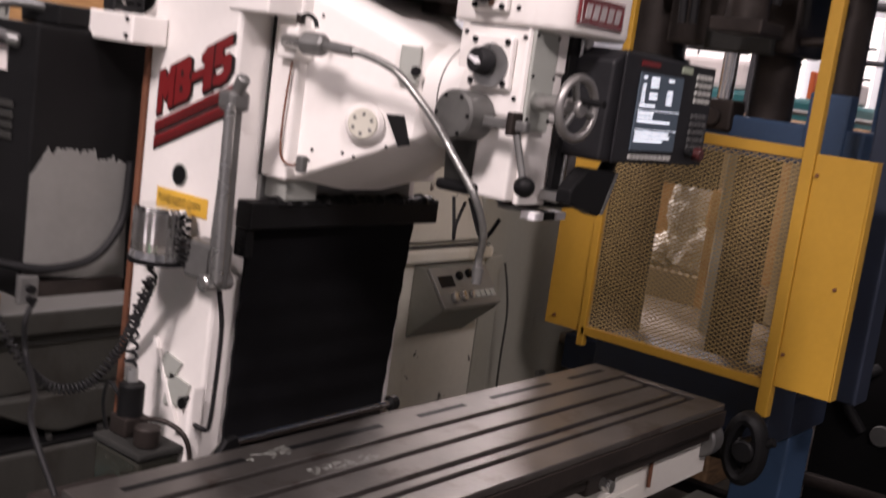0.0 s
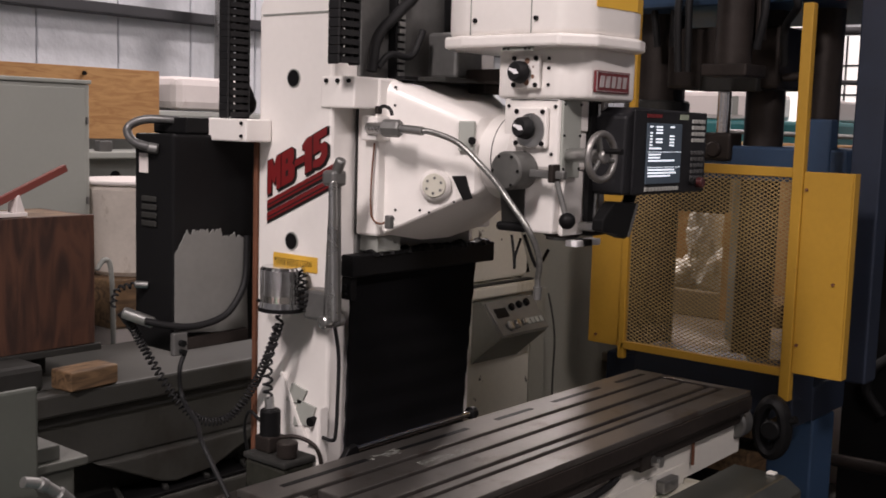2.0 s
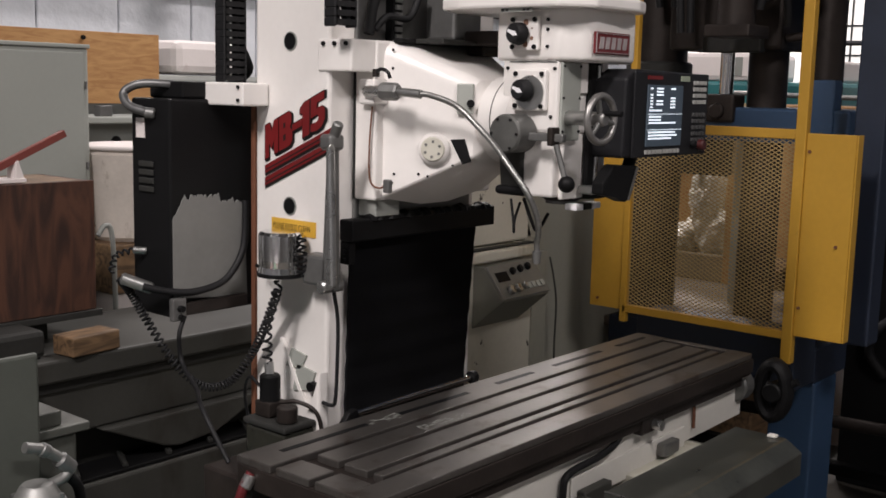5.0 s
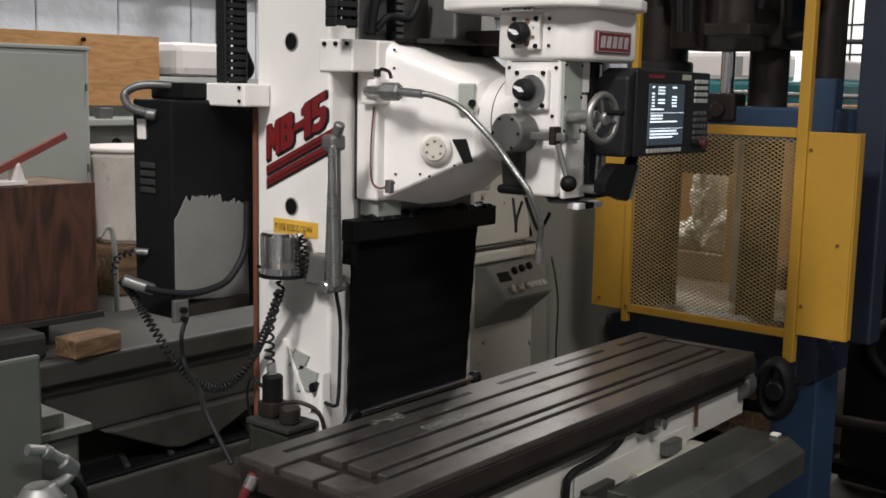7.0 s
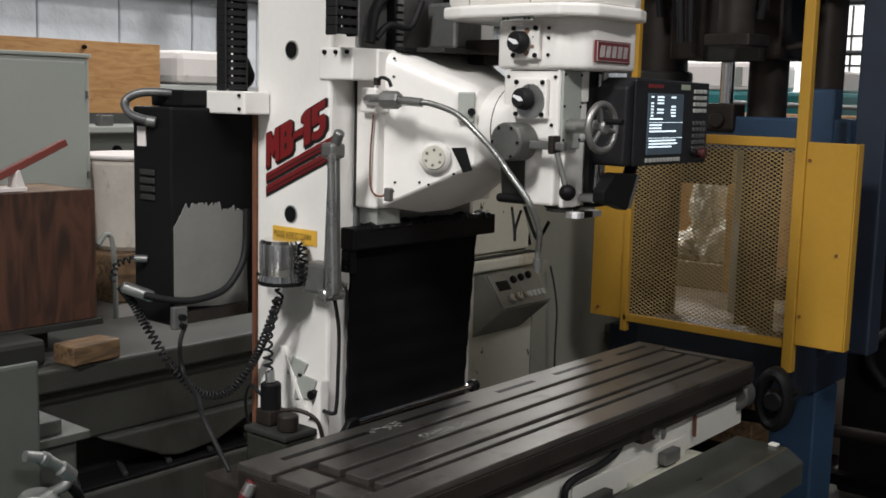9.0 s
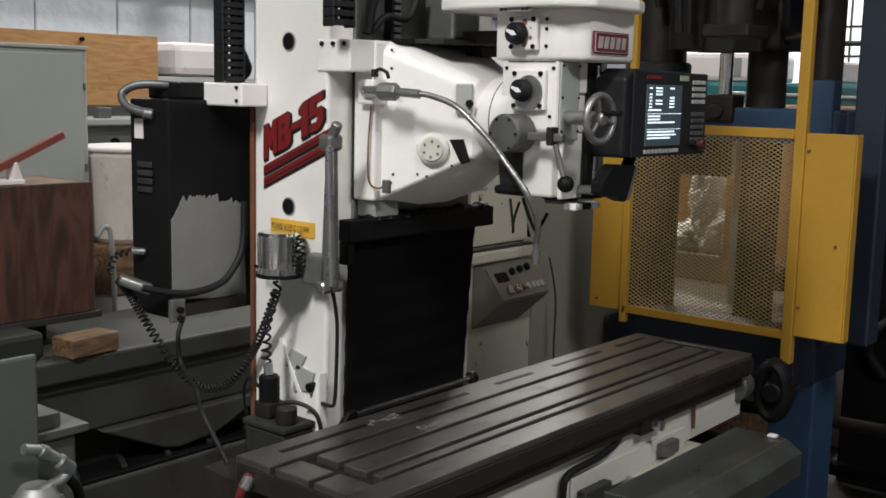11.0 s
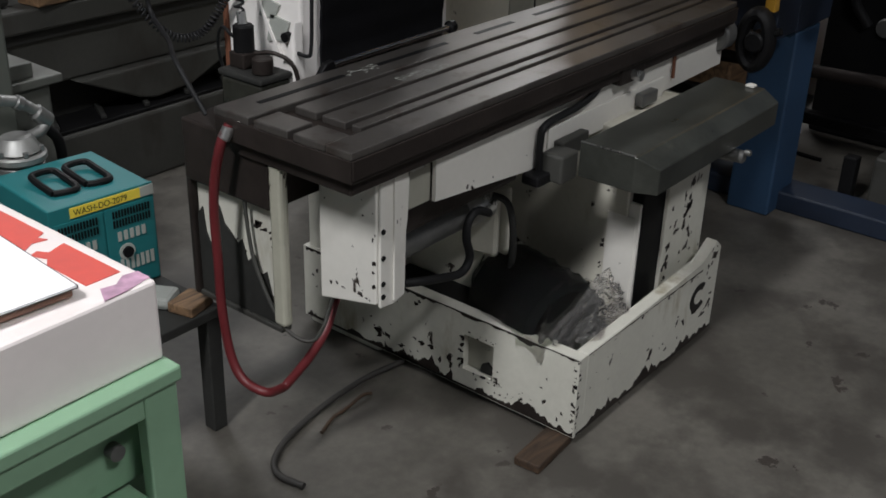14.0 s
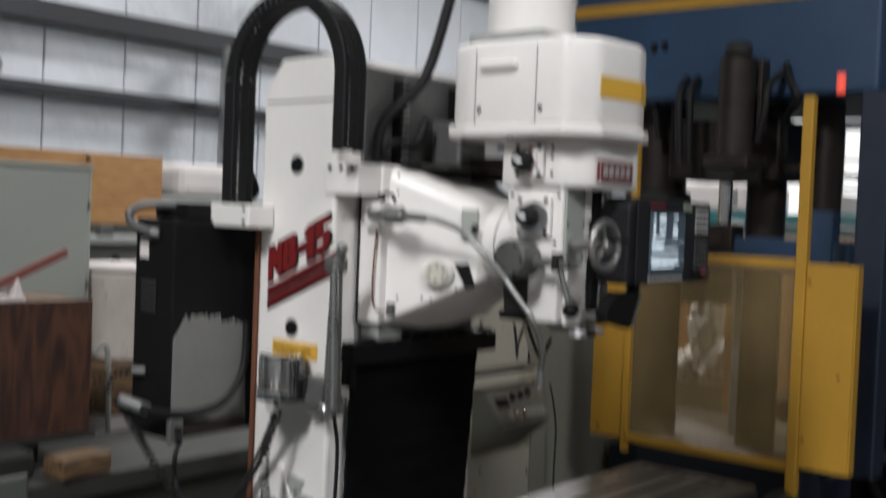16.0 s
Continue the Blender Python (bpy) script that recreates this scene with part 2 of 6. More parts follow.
def tube(pts, r, seg=10, steps=8, bm=None, raw=False):
    pts = [Vector(p) for p in pts] if raw else curve_points(pts, steps)
    rings, u = [], None
    for i, p in enumerate(pts):
        d = (pts[min(i + 1, len(pts) - 1)] - pts[max(i - 1, 0)]).normalized()
        u = d.orthogonal().normalized() if u is None else (u - d * u.dot(d)).normalized()
        v = d.cross(u)
        rings.append([p + (u * math.cos(6.283185 * k / seg) + v * math.sin(6.283185 * k / seg)) * r for k in range(seg)])
    return loft(rings, bm)


def coil(pts, radius, wire, turns, steps=10):
    """A coiled cord along a curve."""
    spine = curve_points(pts, 24)
    n = turns * steps
    out, u = [], None
    for i in range(n + 1):
        s = i / n * (len(spine) - 1)
        k = min(int(s), len(spine) - 2)
        p = spine[k].lerp(spine[k + 1], s - k)
        d = (spine[k + 1] - spine[k]).normalized()
        u = d.orthogonal().normalized() if u is None else (u - d * u.dot(d)).normalized()
        v = d.cross(u)
        a = 6.283185 * i / steps
        out.append(p + (u * math.cos(a) + v * math.sin(a)) * radius)
    return tube(out, wire, 6, raw=True)


def lettering(name, text, size, m, mat, parent, depth=0.0008, shear=0.0, label="", spacing=1.0, offset=0.0):
    """Raised letters in the built-in font, laid on the pose m (x along the line, z out of the face)."""
    cu = bpy.data.curves.new(name, "FONT")
    cu.body, cu.size, cu.extrude, cu.shear, cu.space_character, cu.offset = text, size, depth, shear, spacing, offset
    tmp = new("letters", cu)
    dg = bpy.context.evaluated_depsgraph_get()
    me = bpy.data.meshes.new_from_object(tmp.evaluated_get(dg))
    bpy.data.objects.remove(tmp)
    me.transform(m)
    me.transform(Matrix.Translation(-origin(parent)))
    me.materials.clear()
    me.materials.append(mat)
    ob = new(name, me)
    ob.parent = parent
    if label:
        ob["label"] = label
    return ob


def flakes(parent, axis, at, out, spots, seed, thick=0.0006):
    """Irregular thin patches of bare metal on a plane. spots: (u0, u1, v0, v1, how many, size)."""
    rng = random.Random(seed)
    for u0, u1, v0, v1, n, size in spots:
        for _ in range(n):
            u, v, r = rng.uniform(u0, u1), rng.uniform(v0, v1), size * (0.2 + 0.8 * rng.random() ** 2.2)
            k = rng.randint(9, 13)
            turn, long = rng.uniform(0, 6.283), rng.uniform(1.0, 2.4)
            pts = []
            for i in range(k):
                q = r * rng.uniform(0.35, 1.2)
                a, b = q * long * math.cos(6.283 * i / k), q * math.sin(6.283 * i / k)
                pts.append((min(max(u + a * math.cos(turn) - b * math.sin(turn), u0), u1), min(max(v + a * math.sin(turn) + b * math.cos(turn), v0), v1)))
            part("paint_chip", prism(pts, axis, at, at + out * thick), M_IRON_DARK, parent)


def bare_edge(parent, axis, at, out, u0, u1, v, height, seed, thick=0.0008):
    """A ragged strip of bare metal along an edge; a negative height hangs down from it."""
    pts, n = [(u0, v)], int((u1 - u0) / 0.006)
    for i in range(n + 1):
        q = Vector((u0 + (u1 - u0) * i / n, seed * 7.3, 0))
        k = 0.12 + max(0.0, 0.5 * noise.noise(q * 9) + 0.45 * noise.noise(q * 34) + 0.3 * noise.noise(q * 90) + 0.12)
        pts.append((q.x, v + height * k))
    pts.append((u1, v))
    part("bare_edge", prism(pts, axis, at, at + out * thick), M_IRON_DARK, parent, "ragged bare edge where paint has flaked off")


SIDE = Matrix(((0, 0, -1, 0), (-1, 0, 0, 0), (0, 1, 0, 0), (0, 0, 0, 1)))   # a face that looks along -x
FRONT = Matrix(((1, 0, 0, 0), (0, 0, -1, 0), (0, 1, 0, 0), (0, 0, 0, 1)))   # a face that looks along -y

# ---- structure ----
bm = bmesh.new()
box((-9, -9, -0.2), (16, 11, 0.0), bm=bm)
single("floor", bm, M_FLOOR, "worn grey concrete workshop floor with oil stains", "floor", kind="structure")
single("ceiling", box((-9, -9, 6.6), (16, 11, 6.8)), M_CEIL, "dark corrugated workshop roof deck high above", "ceiling", kind="structure")


def panelled_wall(name, lo, hi, axis, step, label):
    """A wall with upright insulation sheets, each a shallow pillow with a seam between."""
    w = single(name, box(lo, hi), M_WALL, label, "wall", kind="structure")
    return w


wall_north = panelled_wall("wall_north", (-9, 8.0, 0), (16, 8.2, 6.6), "x", 0.9, "white plastic-faced insulation on the workshop's back wall")
panelled_wall("wall_east", (14.0, -9, 0), (14.2, 8.0, 6.6), "y", 0.9, "white insulated far end wall of the workshop")
panelled_wall("wall_south", (-9, -9.2, 0), (16, -9, 6.6), "x", 0.9, "white insulated workshop wall behind the camera")
panelled_wall("wall_west", (-9.2, -9, 0), (-9, 8.0, 6.6), "y", 0.9, "white insulated workshop side wall")
for i in range(18):
    x = -2.0 + i * 0.85
    part("insulation_sheet", box((x, 7.96, 0), (x + 0.835, 8.0, 6.4), 0.012), M_WALL, wall_north)
for z, h in ((2.62, 0.1), (3.3, 0.2), (1.15, 0.08), (4.6, 0.12)):
    single("wall_girt", box((-6, 7.75, z - h / 2), (13.9, 7.955, z + h / 2), 0.01), M_BEAM, "dark steel girt running along the insulated wall", "beam", "wall girts", "structure")

# ---- the milling machine ----
mill = thing("milling_machine", (0.95, 0.3, 0.0), "white bed milling machine with chipped paint and iron table", "milling machine")

M_SOILED = material("soiled_cream_enamel", (0.4, 0.39, 0.32), 0.5, var=0.15, scale=6, rust=((0.2, 0.17, 0.11), 0.58, 7.0, 0.3), chips=(CHIP, 0.64, 18.0, 0.5))
# base: a low tray with walls, chipped
bm = bmesh.new()
for lo, hi in (((0.59, -0.18, 0.025), (0.625, 0.072, 0.25)), ((0.59, 0.168, 0.025), (0.625, 0.75, 0.25)), ((0.59, 0.0721, 0.186), (0.625, 0.1679, 0.25)), ((0.59, 0.0721, 0.025), (0.625, 0.1679, 0.082))):
    box(lo, hi, 0.0, bm)
part("base_side_wall", bm, M_BASE, mill, "chipped cream side wall of the cast base")
bm = prism([(0.626, 0.025), (1.325, 0.025), (1.325, 0.285), (1.29, 0.315), (1.22, 0.265), (0.626, 0.25)], "y", -0.18, -0.145, 0.005)
part("base_front_wall", bm, M_BASE, mill, "chipped cream front wall of the cast base")
part("base_far_wall", box((1.29, -0.144, 0.025), (1.325, 0.9, 0.25), 0.006), M_BASE, mill)
flakes(mill, "x", 0.59, -1, [(-0.179, -0.166, 0.03, 0.248, 26, 0.006), (0.166, 0.19, 0.08, 0.18, 9, 0.011), (0.06, 0.166, 0.186, 0.2, 7, 0.006), (0.055, 0.075, 0.06, 0.12, 7, 0.012), (0.3, 0.74, 0.13, 0.245, 14, 0.009), (0.42, 0.5, 0.06, 0.12, 9, 0.012), (-0.17, 0.05, 0.05, 0.10, 16, 0.006), (0.04, 0.22, 0.05, 0.085, 9, 0.012), (0.06, 0.2, 0.165, 0.19, 6, 0.005), (0.2, 0.4, 0.04, 0.11, 12, 0.011), (-0.17, 0.7, 0.06, 0.22, 10, 0.005)], 4)
bare_edge(mill, "x", 0.59, -1, -0.178, 0.74, 0.027, 0.055, 1)
bare_edge(mill, "x", 0.59, -1, -0.178, 0.74, 0.248, -0.022, 2)
bare_edge(mill, "x", 0.59, -1, 0.2, 0.44, 0.027, 0.07, 3)
flakes(mill, "y", -0.18, -1, [(0.591, 0.603, 0.03, 0.248, 22, 0.006), (0.62, 1.2, 0.235, 0.249, 10, 0.008), (0.9, 1.28, 0.07, 0.13, 9, 0.013), (1.02, 1.3, 0.09, 0.15, 9, 0.026), (0.6, 1.25, 0.1, 0.22, 7, 0.004), (1.25, 1.32, 0.2, 0.3, 8, 0.016)], 5)
bare_edge(mill, "y", -0.18, -1, 0.60, 1.32, 0.027, 0.06, 4)
bare_edge(mill, "y", -0.18, -1, 0.63, 1.22, 0.249, -0.010, 5)
part("maker_mark", loft([[(1.215 + (0.038 + 0.013 * math.cos(b)) * math.cos(a), -0.1806 - 0.0006 * math.sin(b), 0.165 + (0.032 + 0.011 * math.cos(b)) * math.sin(a)) for b in [6.283 * k / 8 for k in range(8)]] for a in [0.8 + 4.7 * i / 20 for i in range(21)]]), M_BLACKINK, mill, "black round maker's mark, partly worn away")
part("base_tray_floor", box((0.626, -0.144, 0.03), (1.289, 0.75, 0.075)), M_DARKGREY, mill, "oily dark floor of the base tray")
# pocket in the side wall
part("side_pocket", box((0.612, 0.073, 0.083), (0.6249, 0.167, 0.185)), M_GREENGREY, mill, "recessed lifting pocket with worn paint")
# ragged dark patch in the pocket's lower corner
part("pocket_dark_patch", prism([(0.074, 0.084), (0.125, 0.084), (0.118, 0.108), (0.10, 0.118), (0.085, 0.105), (0.074, 0.112)], "x", 0.606, 0.6138), M_DARKGREY, mill)
# rear base block under the column
part("base_rear_block", box((0.60, 0.47, 0.0), (1.1, 0.74, 0.72), 0.01), M_BASE, mill)
# centre pedestal between tray and saddle
bm = prism([(-0.06, 0.08), (0.46, 0.08), (0.46, 0.69), (-0.03, 0.69), (-0.06, 0.62)], "x", 0.97, 1.33, 0.006)
part("bed_pedestal", bm, M_CREAM, mill, "cream pedestal of the bed, soiled with oil")
part("bed_pedestal_edge", prism([(0.972, -0.005), (0.966, -0.005), (0.972, -0.085), (0.982, -0.085)], "z", 0.14, 0.46), M_APRON, mill)
part("pedestal_cover_plate", box((1.10, -0.108, 0.165), (1.335, -0.0965, 0.60), 0.003), M_BASE, mill, "badly chipped cover plate on the pedestal front")
flakes(mill, "y", -0.108, -1, [(1.105, 1.33, 0.18, 0.56, 24, 0.012), (1.2, 1.25, 0.25, 0.55, 16, 0.013), (1.105, 1.14, 0.17, 0.34, 12, 0.02)], 6)
flakes(mill, "x", 0.97, -1, [(0.0, 0.012, 0.1, 0.42, 14, 0.007), (-0.02, 0.4, 0.1, 0.6, 10, 0.006), (-0.055, -0.03, 0.1, 0.45, 7, 0.009)], 7)
flakes(mill, "x", 0.122, -1, [(0.055, 0.2, 0.53, 0.75, 6, 0.005), (0.06, 0.2, 0.515, 0.53, 8, 0.008), (0.05, 0.06, 0.52, 0.76, 8, 0.007)], 8)
flakes(mill, "x", 0.06, -1, [(0.27, 0.5, 0.5, 0.64, 12, 0.014), (0.27, 0.5, 0.6, 0.67, 6, 0.006)], 9)
flakes(mill, "y", 0.045, -1, [(0.31, 0.66, 0.67, 0.70, 5, 0.006), (1.1, 1.6, 0.79, 0.815, 12, 0.01)], 10)
bare_edge(mill, "y", 0.045, -1, 0.31, 1.62, 0.8148, -0.016, 7)
part("pedestal_corner", box((0.974, -0.094, 0.10), (0.986, -0.0605, 0.50), 0.003), M_APRON, mill, "clean white corner strip of the pedestal")
part("pedestal_oil_panel", box((0.9865, -0.096, 0.10), (1.34, -0.0605, 0.60), 0.003), M_BLACK, mill, "black oil-stained panel on the pedestal front")
# front housing with sloping lid
bm = bmesh.new()
v = [bm.verts.new(p) for p in ((0.753, -0.03, 0.72), (1.45, -0.03, 0.72), (1.45, -0.18, 0.72), (0.753, -0.18, 0.72), (1.45, -0.226, 0.690), (0.792, -0.226, 0.690),
                               (0.753, -0.03, 0.632), (1.45, -0.03, 0.632), (1.45, -0.226, 0.625), (0.792, -0.226, 0.625), (0.753, -0.18, 0.632))]
for f in ((0, 3, 2, 1), (3, 5, 4, 2), (3, 10, 9, 5), (5, 9, 8, 4), (0, 6, 10, 3), (1, 2, 4, 8, 7), (0, 1, 7, 6), (6, 7, 8, 9, 10)):
    bm.faces.new([v[i] for i in f])
bmesh.ops.recalc_face_normals(bm, faces=bm.faces)
soften(bm, v, 0.0025, 1)
part("front_housing", bm, material("dark_green_grey_paint", (0.06, 0.063, 0.055), 0.3, 0.35, 0.4, 8, 0.1, rust=((0.12, 0.12, 0.10), 0.6, 5.0, 1.0)), mill, "dark grey-green sheet housing with a sloping front lid")
part("lid_edge_trim", box((0.7515, -0.178, 0.7205), (0.757, -0.032, 0.7225)), M_STEEL, mill)
part("housing_bracket", box((0.68, -0.03, 0.63), (0.752, 0.03, 0.70), 0.006), M_GRIMY, mill)
part("housing_knob", rod((1.25, -0.10, 0.59), (1.25, -0.235, 0.59), 0.018, r_edge=0.004), M_GREYMET, mill, smooth=True)
part("housing_crank_pin", rod((1.25, -0.235, 0.605), (1.25, -0.25, 0.605), 0.008), M_STEEL, mill, smooth=True)
part("corner_bolt", box((1.42, -0.16, 0.7205), (1.445, -0.135, 0.728), 0.003), M_APRON, mill)

# saddle under the table, and the way leg with its cover
bm = prism([(0.065, 0.80), (0.40, 0.80), (0.40, 0.70), (0.065, 0.70)], "x", 0.45, 1.25, 0.005)
part("saddle", bm, M_CREAM, mill)
part("saddle_leg", prism([(0.05, 0.512), (0.05, 0.80), (0.21, 0.80), (0.21, 0.475)], "x", 0.122, 0.2, 0.003), M_APRON, mill, "cream painted cover box at the table's end")
bm = prism([(0.128, 0.505), (0.17, 0.5), (0.205, 0.51), (0.205, 0.66), (0.212, 0.68), (0.218, 0.8), (0.128, 0.80)], "y", 0.042, 0.0495, 0.002)
part("saddle_leg_front", bm, M_APRON, mill, "cream front sheet with a slanted lower edge")
part("leg_edge_strip", box((0.165, 0.037, 0.51), (0.172, 0.0415, 0.79), 0.001), M_APRON, mill)
for z in (0.53, 0.56, 0.62, 0.68):
    part("leg_screw", rod((0.135, 0.042, z), (0.135, 0.039, z), 0.006, seg=10), M_BLACK, mill)
part("end_cover_rail", box((0.025, 0.222, 0.43), (0.05, 0.258, 0.815), 0.008), M_SOILED, mill, "soiled cream upright rail below the table's end")
part("end_cover_panel", box((0.06, 0.259, 0.405), (0.075, 0.53, 0.69), 0.004), M_BASE, mill, "peeling cream panel below the table's end")
part("end_cover_panel_low", prism([(0.262, 0.407), (0.529, 0.407), (0.529, 0.60), (0.512, 0.62), (0.505, 0.56), (0.485, 0.52), (0.47, 0.60), (0.455, 0.64), (0.44, 0.60), (0.42, 0.585), (0.40, 0.565), (0.385, 0.58), (0.37, 0.53), (0.345, 0.555), (0.33, 0.51), (0.31, 0.525), (0.295, 0.47), (0.28, 0.48), (0.262, 0.45)], "x", 0.0565, 0.0597), M_DARKGREY, mill, "bare dark metal where the paint has peeled away")
part("end_cover_edge", box((0.045, 0.531, 0.395), (0.078, 0.548, 0.82), 0.005), M_IRON_DARK, mill)
part("end_cover_top", box((0.03, 0.262, 0.691), (0.2, 0.53, 0.834), 0.006), M_IRON_DARK, mill)
part("end_cover_foot", box((0.05, 0.26, 0.392), (0.08, 0.54, 0.4045), 0.003), M_GRIMY, mill)
# dark block put in the void behind the leg, below the table
part("dark_gap_block", box((0.21, 0.10, 0.60), (0.7, 0.30, 0.69), 0.015), M_IRON_DARK, mill)
# ball screw tube of the cross feed
part("feed_tube", rod((0.25, 0.2, 0.525), (0.62, 0.2, 0.525), 0.045, r_edge=0.004), M_GREYMET, mill, "oily steel feed tube", True)
part("feed_tube_collar", rod((0.58, 0.2, 0.525), (0.69, 0.2, 0.525), 0.05, r_edge=0.006), M_STEEL, mill, smooth=True)
part("bed_back_plate", box((0.72, 0.14, 0.08), (0.735, 0.46, 0.56), 0.03), M_CREAM, mill)
part("feed_flange", box((0.70, 0.16, 0.36), (0.7185, 0.29, 0.535), 0.02), M_CREAM, mill, "cream flange plate")
part("feed_cable", tube([(0.62, 0.13, 0.53), (0.598, 0.12, 0.543), (0.555, 0.12, 0.56), (0.525, 0.12, 0.542), (0.52, 0.12, 0.50), (0.536, 0.12, 0.445), (0.505, 0.12, 0.415), (0.43, 0.12, 0.43), (0.345, 0.13, 0.45), (0.28, 0.2, 0.44)], 0.0105), M_RUBBER, mill, "black oily feed cable", True)
part("feed_hose", tube([(0.68, 0.17, 0.55), (0.69, 0.12, 0.53), (0.69, 0.1, 0.42), (0.70, 0.12, 0.3), (0.70, 0.14, 0.2)], 0.009), M_DARKGREY, mill, "", True)
# ledge coloured black, for the dark area below the feed tube
part("bed_ledge", box((0.626, 0.12, 0.20), (0.715, 0.46, 0.245), 0.004), M_BLACK, mill, "black ledge of the bed")

# apron, the white side sheet below the table's front
bm = prism([(0.305, 0.815), (0.305, 0.69), (0.655, 0.655), (0.72, 0.655), (0.74, 0.69), (1.64, 0.7), (1.64, 0.815)], "y", 0.045, 0.055, 0.0)
part("apron", bm, M_APRON, mill, "white painted apron with a stepped cut-out and drips")
part("apron_step_sheet", box((0.72, 0.037, 0.675), (1.28, 0.044, 0.745), 0.003), M_APRON, mill)
part("apron_grey_bracket", box((0.74, 0.01, 0.665), (0.86, 0.036, 0.71), 0.004), M_GRIMY, mill)
part("apron_grey_bracket", box((1.12, 0.01, 0.70), (1.2, 0.036, 0.735), 0.004), M_GREYMET, mill)
part("apron_cable", tube([(0.675, 0.03, 0.645), (0.672, 0.03, 0.72), (0.69, 0.028, 0.765), (0.82, 0.028, 0.775), (0.9, 0.03, 0.79), (0.95, 0.04, 0.82)], 0.009), M_RUBBER, mill, "black cable along the apron", True)
part("cable_clamp", box((0.63, 0.0, 0.628), (0.715, 0.05, 0.655), 0.006), M_BLACK, mill)
part("limit_switch", box((1.0, 0.015, 0.785), (1.12, 0.044, 0.83), 0.005), M_IRON_DARK, mill)
part("limit_switch_nut", rod((1.06, 0.015, 0.805), (1.06, -0.01, 0.805), 0.014, seg=8), M_STEEL, mill)
part("apron_pipe", tube([(1.13, 0.038, 0.80), (1.2, 0.036, 0.815), (1.3, 0.036, 0.817), (1.32, 0.036, 0.80), (1.325, 0.036, 0.73)], 0.005), M_BROWNRUST, mill, "", True)
part("apron_bracket", box((0.21, 0.03, 0.79), (0.255, 0.07, 0.825), 0.003), M_STEEL, mill)
part("apron_dark_gap", box((0.205, 0.06, 0.69), (0.304, 0.07, 0.82)), M_GREENGREY, mill)

# table with slots
L, W, TOP = 1.60, 0.38, 0.90
bm = bmesh.new()
box((0.0, 0.0, 0.835), (L, W, TOP - 0.016), 0.003, bm)
table = part("table", bm, M_IRON_DARK, mill, "oily cast-iron machine table with long slots")
strips = [(0.0, 0.066), (0.08, 0.105), (0.121, 0.185), (0.201, 0.262), (0.278, 0.38)]
for k, (a, b) in enumerate(strips):
    inner = 0 < k < 4
    x0, x1 = (0.112, L - 0.055) if inner else (0.0, L)
    part("table_strip", box((x0, a, TOP - 0.0165), (x1, b, TOP), 0.0025), M_IRON, table)
for y0, y1 in ((0.0665, 0.152), (0.168, 0.2625)):
    part("table_end_land", box((0.0, y0, TOP - 0.0165), (0.07, y1, TOP), 0.0025), M_IRON, table)
part("table_end_land", box((L - 0.03, 0.0665, TOP - 0.0165), (L, 0.2775, TOP - 0.001), 0.002), M_IRON, table)
for a, b in ((0.075, 0.328), (0.435, 0.686), (0.802, 0.961), (1.059, 1.3), (1.39, 1.55)):
    part("table_pocket", box((a, 0.322, TOP - 0.002), (b, 0.337, TOP + 0.0008), 0.0), M_BLACK, table)
part("table_edge_strip", box((0.0, -0.006, 0.845), (L, -0.0005, 0.885), 0.002), M_IRON_DARK, table)
part("table_skirt", box((0.02, 0.02, 0.80), (L - 0.01, 0.36, 0.8345), 0.004), M_IRON_DARK, mill)
for x, y in ((0.38, 0.325), (0.44, 0.23), (0.50, 0.215)):
    bm = bmesh.new()
    for i in range(26):
        px, py = x + random.uniform(-0.055, 0.055), y + random.uniform(-0.018, 0.018)
        if any(a < py < b for a, b in strips):
            box((px, py, TOP - 0.001), (px + random.uniform(0.003, 0.012), py + random.uniform(0.0008, 0.0025), TOP + 0.0007), bm=bm)
    part("chip_residue", bm, M_GREY, table, "pale dried coolant marks")
# right end: bearing and handwheel
part("end_bearing", rod((1.60, 0.06, 0.79), (1.66, 0.06, 0.79), 0.05, r_edge=0.006), M_GREYMET, mill, smooth=True)
bm = bmesh.new()
ring = []
for i in range(40):
    a = 6.283185 * i / 40
    ring.append([(1.70 + 0.03 * math.cos(b), -0.03 + (0.05 + 0.026 * math.sin(b)) * 0.8 * math.cos(a), 0.775 + (0.078 + 0.022 * math.sin(b)) * math.sin(a)) for b in [6.283185 * k / 10 for k in range(10)]])
loft(ring + ring[:1], bm, close=False)
wheel = part("table_handwheel", bm, M_BLACK, mill, "black table handwheel", True)
for a in (0.5, 2.6, 4.7):
    part("spoke", rod((1.70, -0.038, 0.775), (1.70, -0.038 + 0.075 * math.cos(a), 0.775 + 0.075 * math.sin(a)), 0.012, seg=10), M_BLACK, wheel, smooth=True)
part("hub", rod((1.66, -0.038, 0.775), (1.73, -0.038, 0.775), 0.03, r_edge=0.005), M_BLACK, wheel, smooth=True)

# column
bm = prism([(0.468, 0.72), (0.715, 0.72), (0.715, 1.91), (0.658, 1.985), (0.485, 1.99), (0.468, 1.9)], "x", 0.335, 0.86, 0.008)
column = part("column", bm, M_WHITE, mill, "white painted upright column")
part("column_back", box((0.55, 0.716, 0.72), (0.85, 0.95, 1.86), 0.01), M_WHITE, mill)
part("rust_edge_strip", box((0.331, 0.716, 0.62), (0.3445, 0.728, 1.59), 0.002), M_BROWNRUST, mill, "rusty brown edge strip at the column's back")
for z in (1.741, 1.365):
    part("round_port", rod((0.3315, 0.593, z), (0.3345, 0.593, z), 0.0185, seg=28), M_BLACK, column)
    part("port_rim", rod((0.3325, 0.593, z), (0.3347, 0.593, z), 0.0215, seg=28), M_GREY, column)
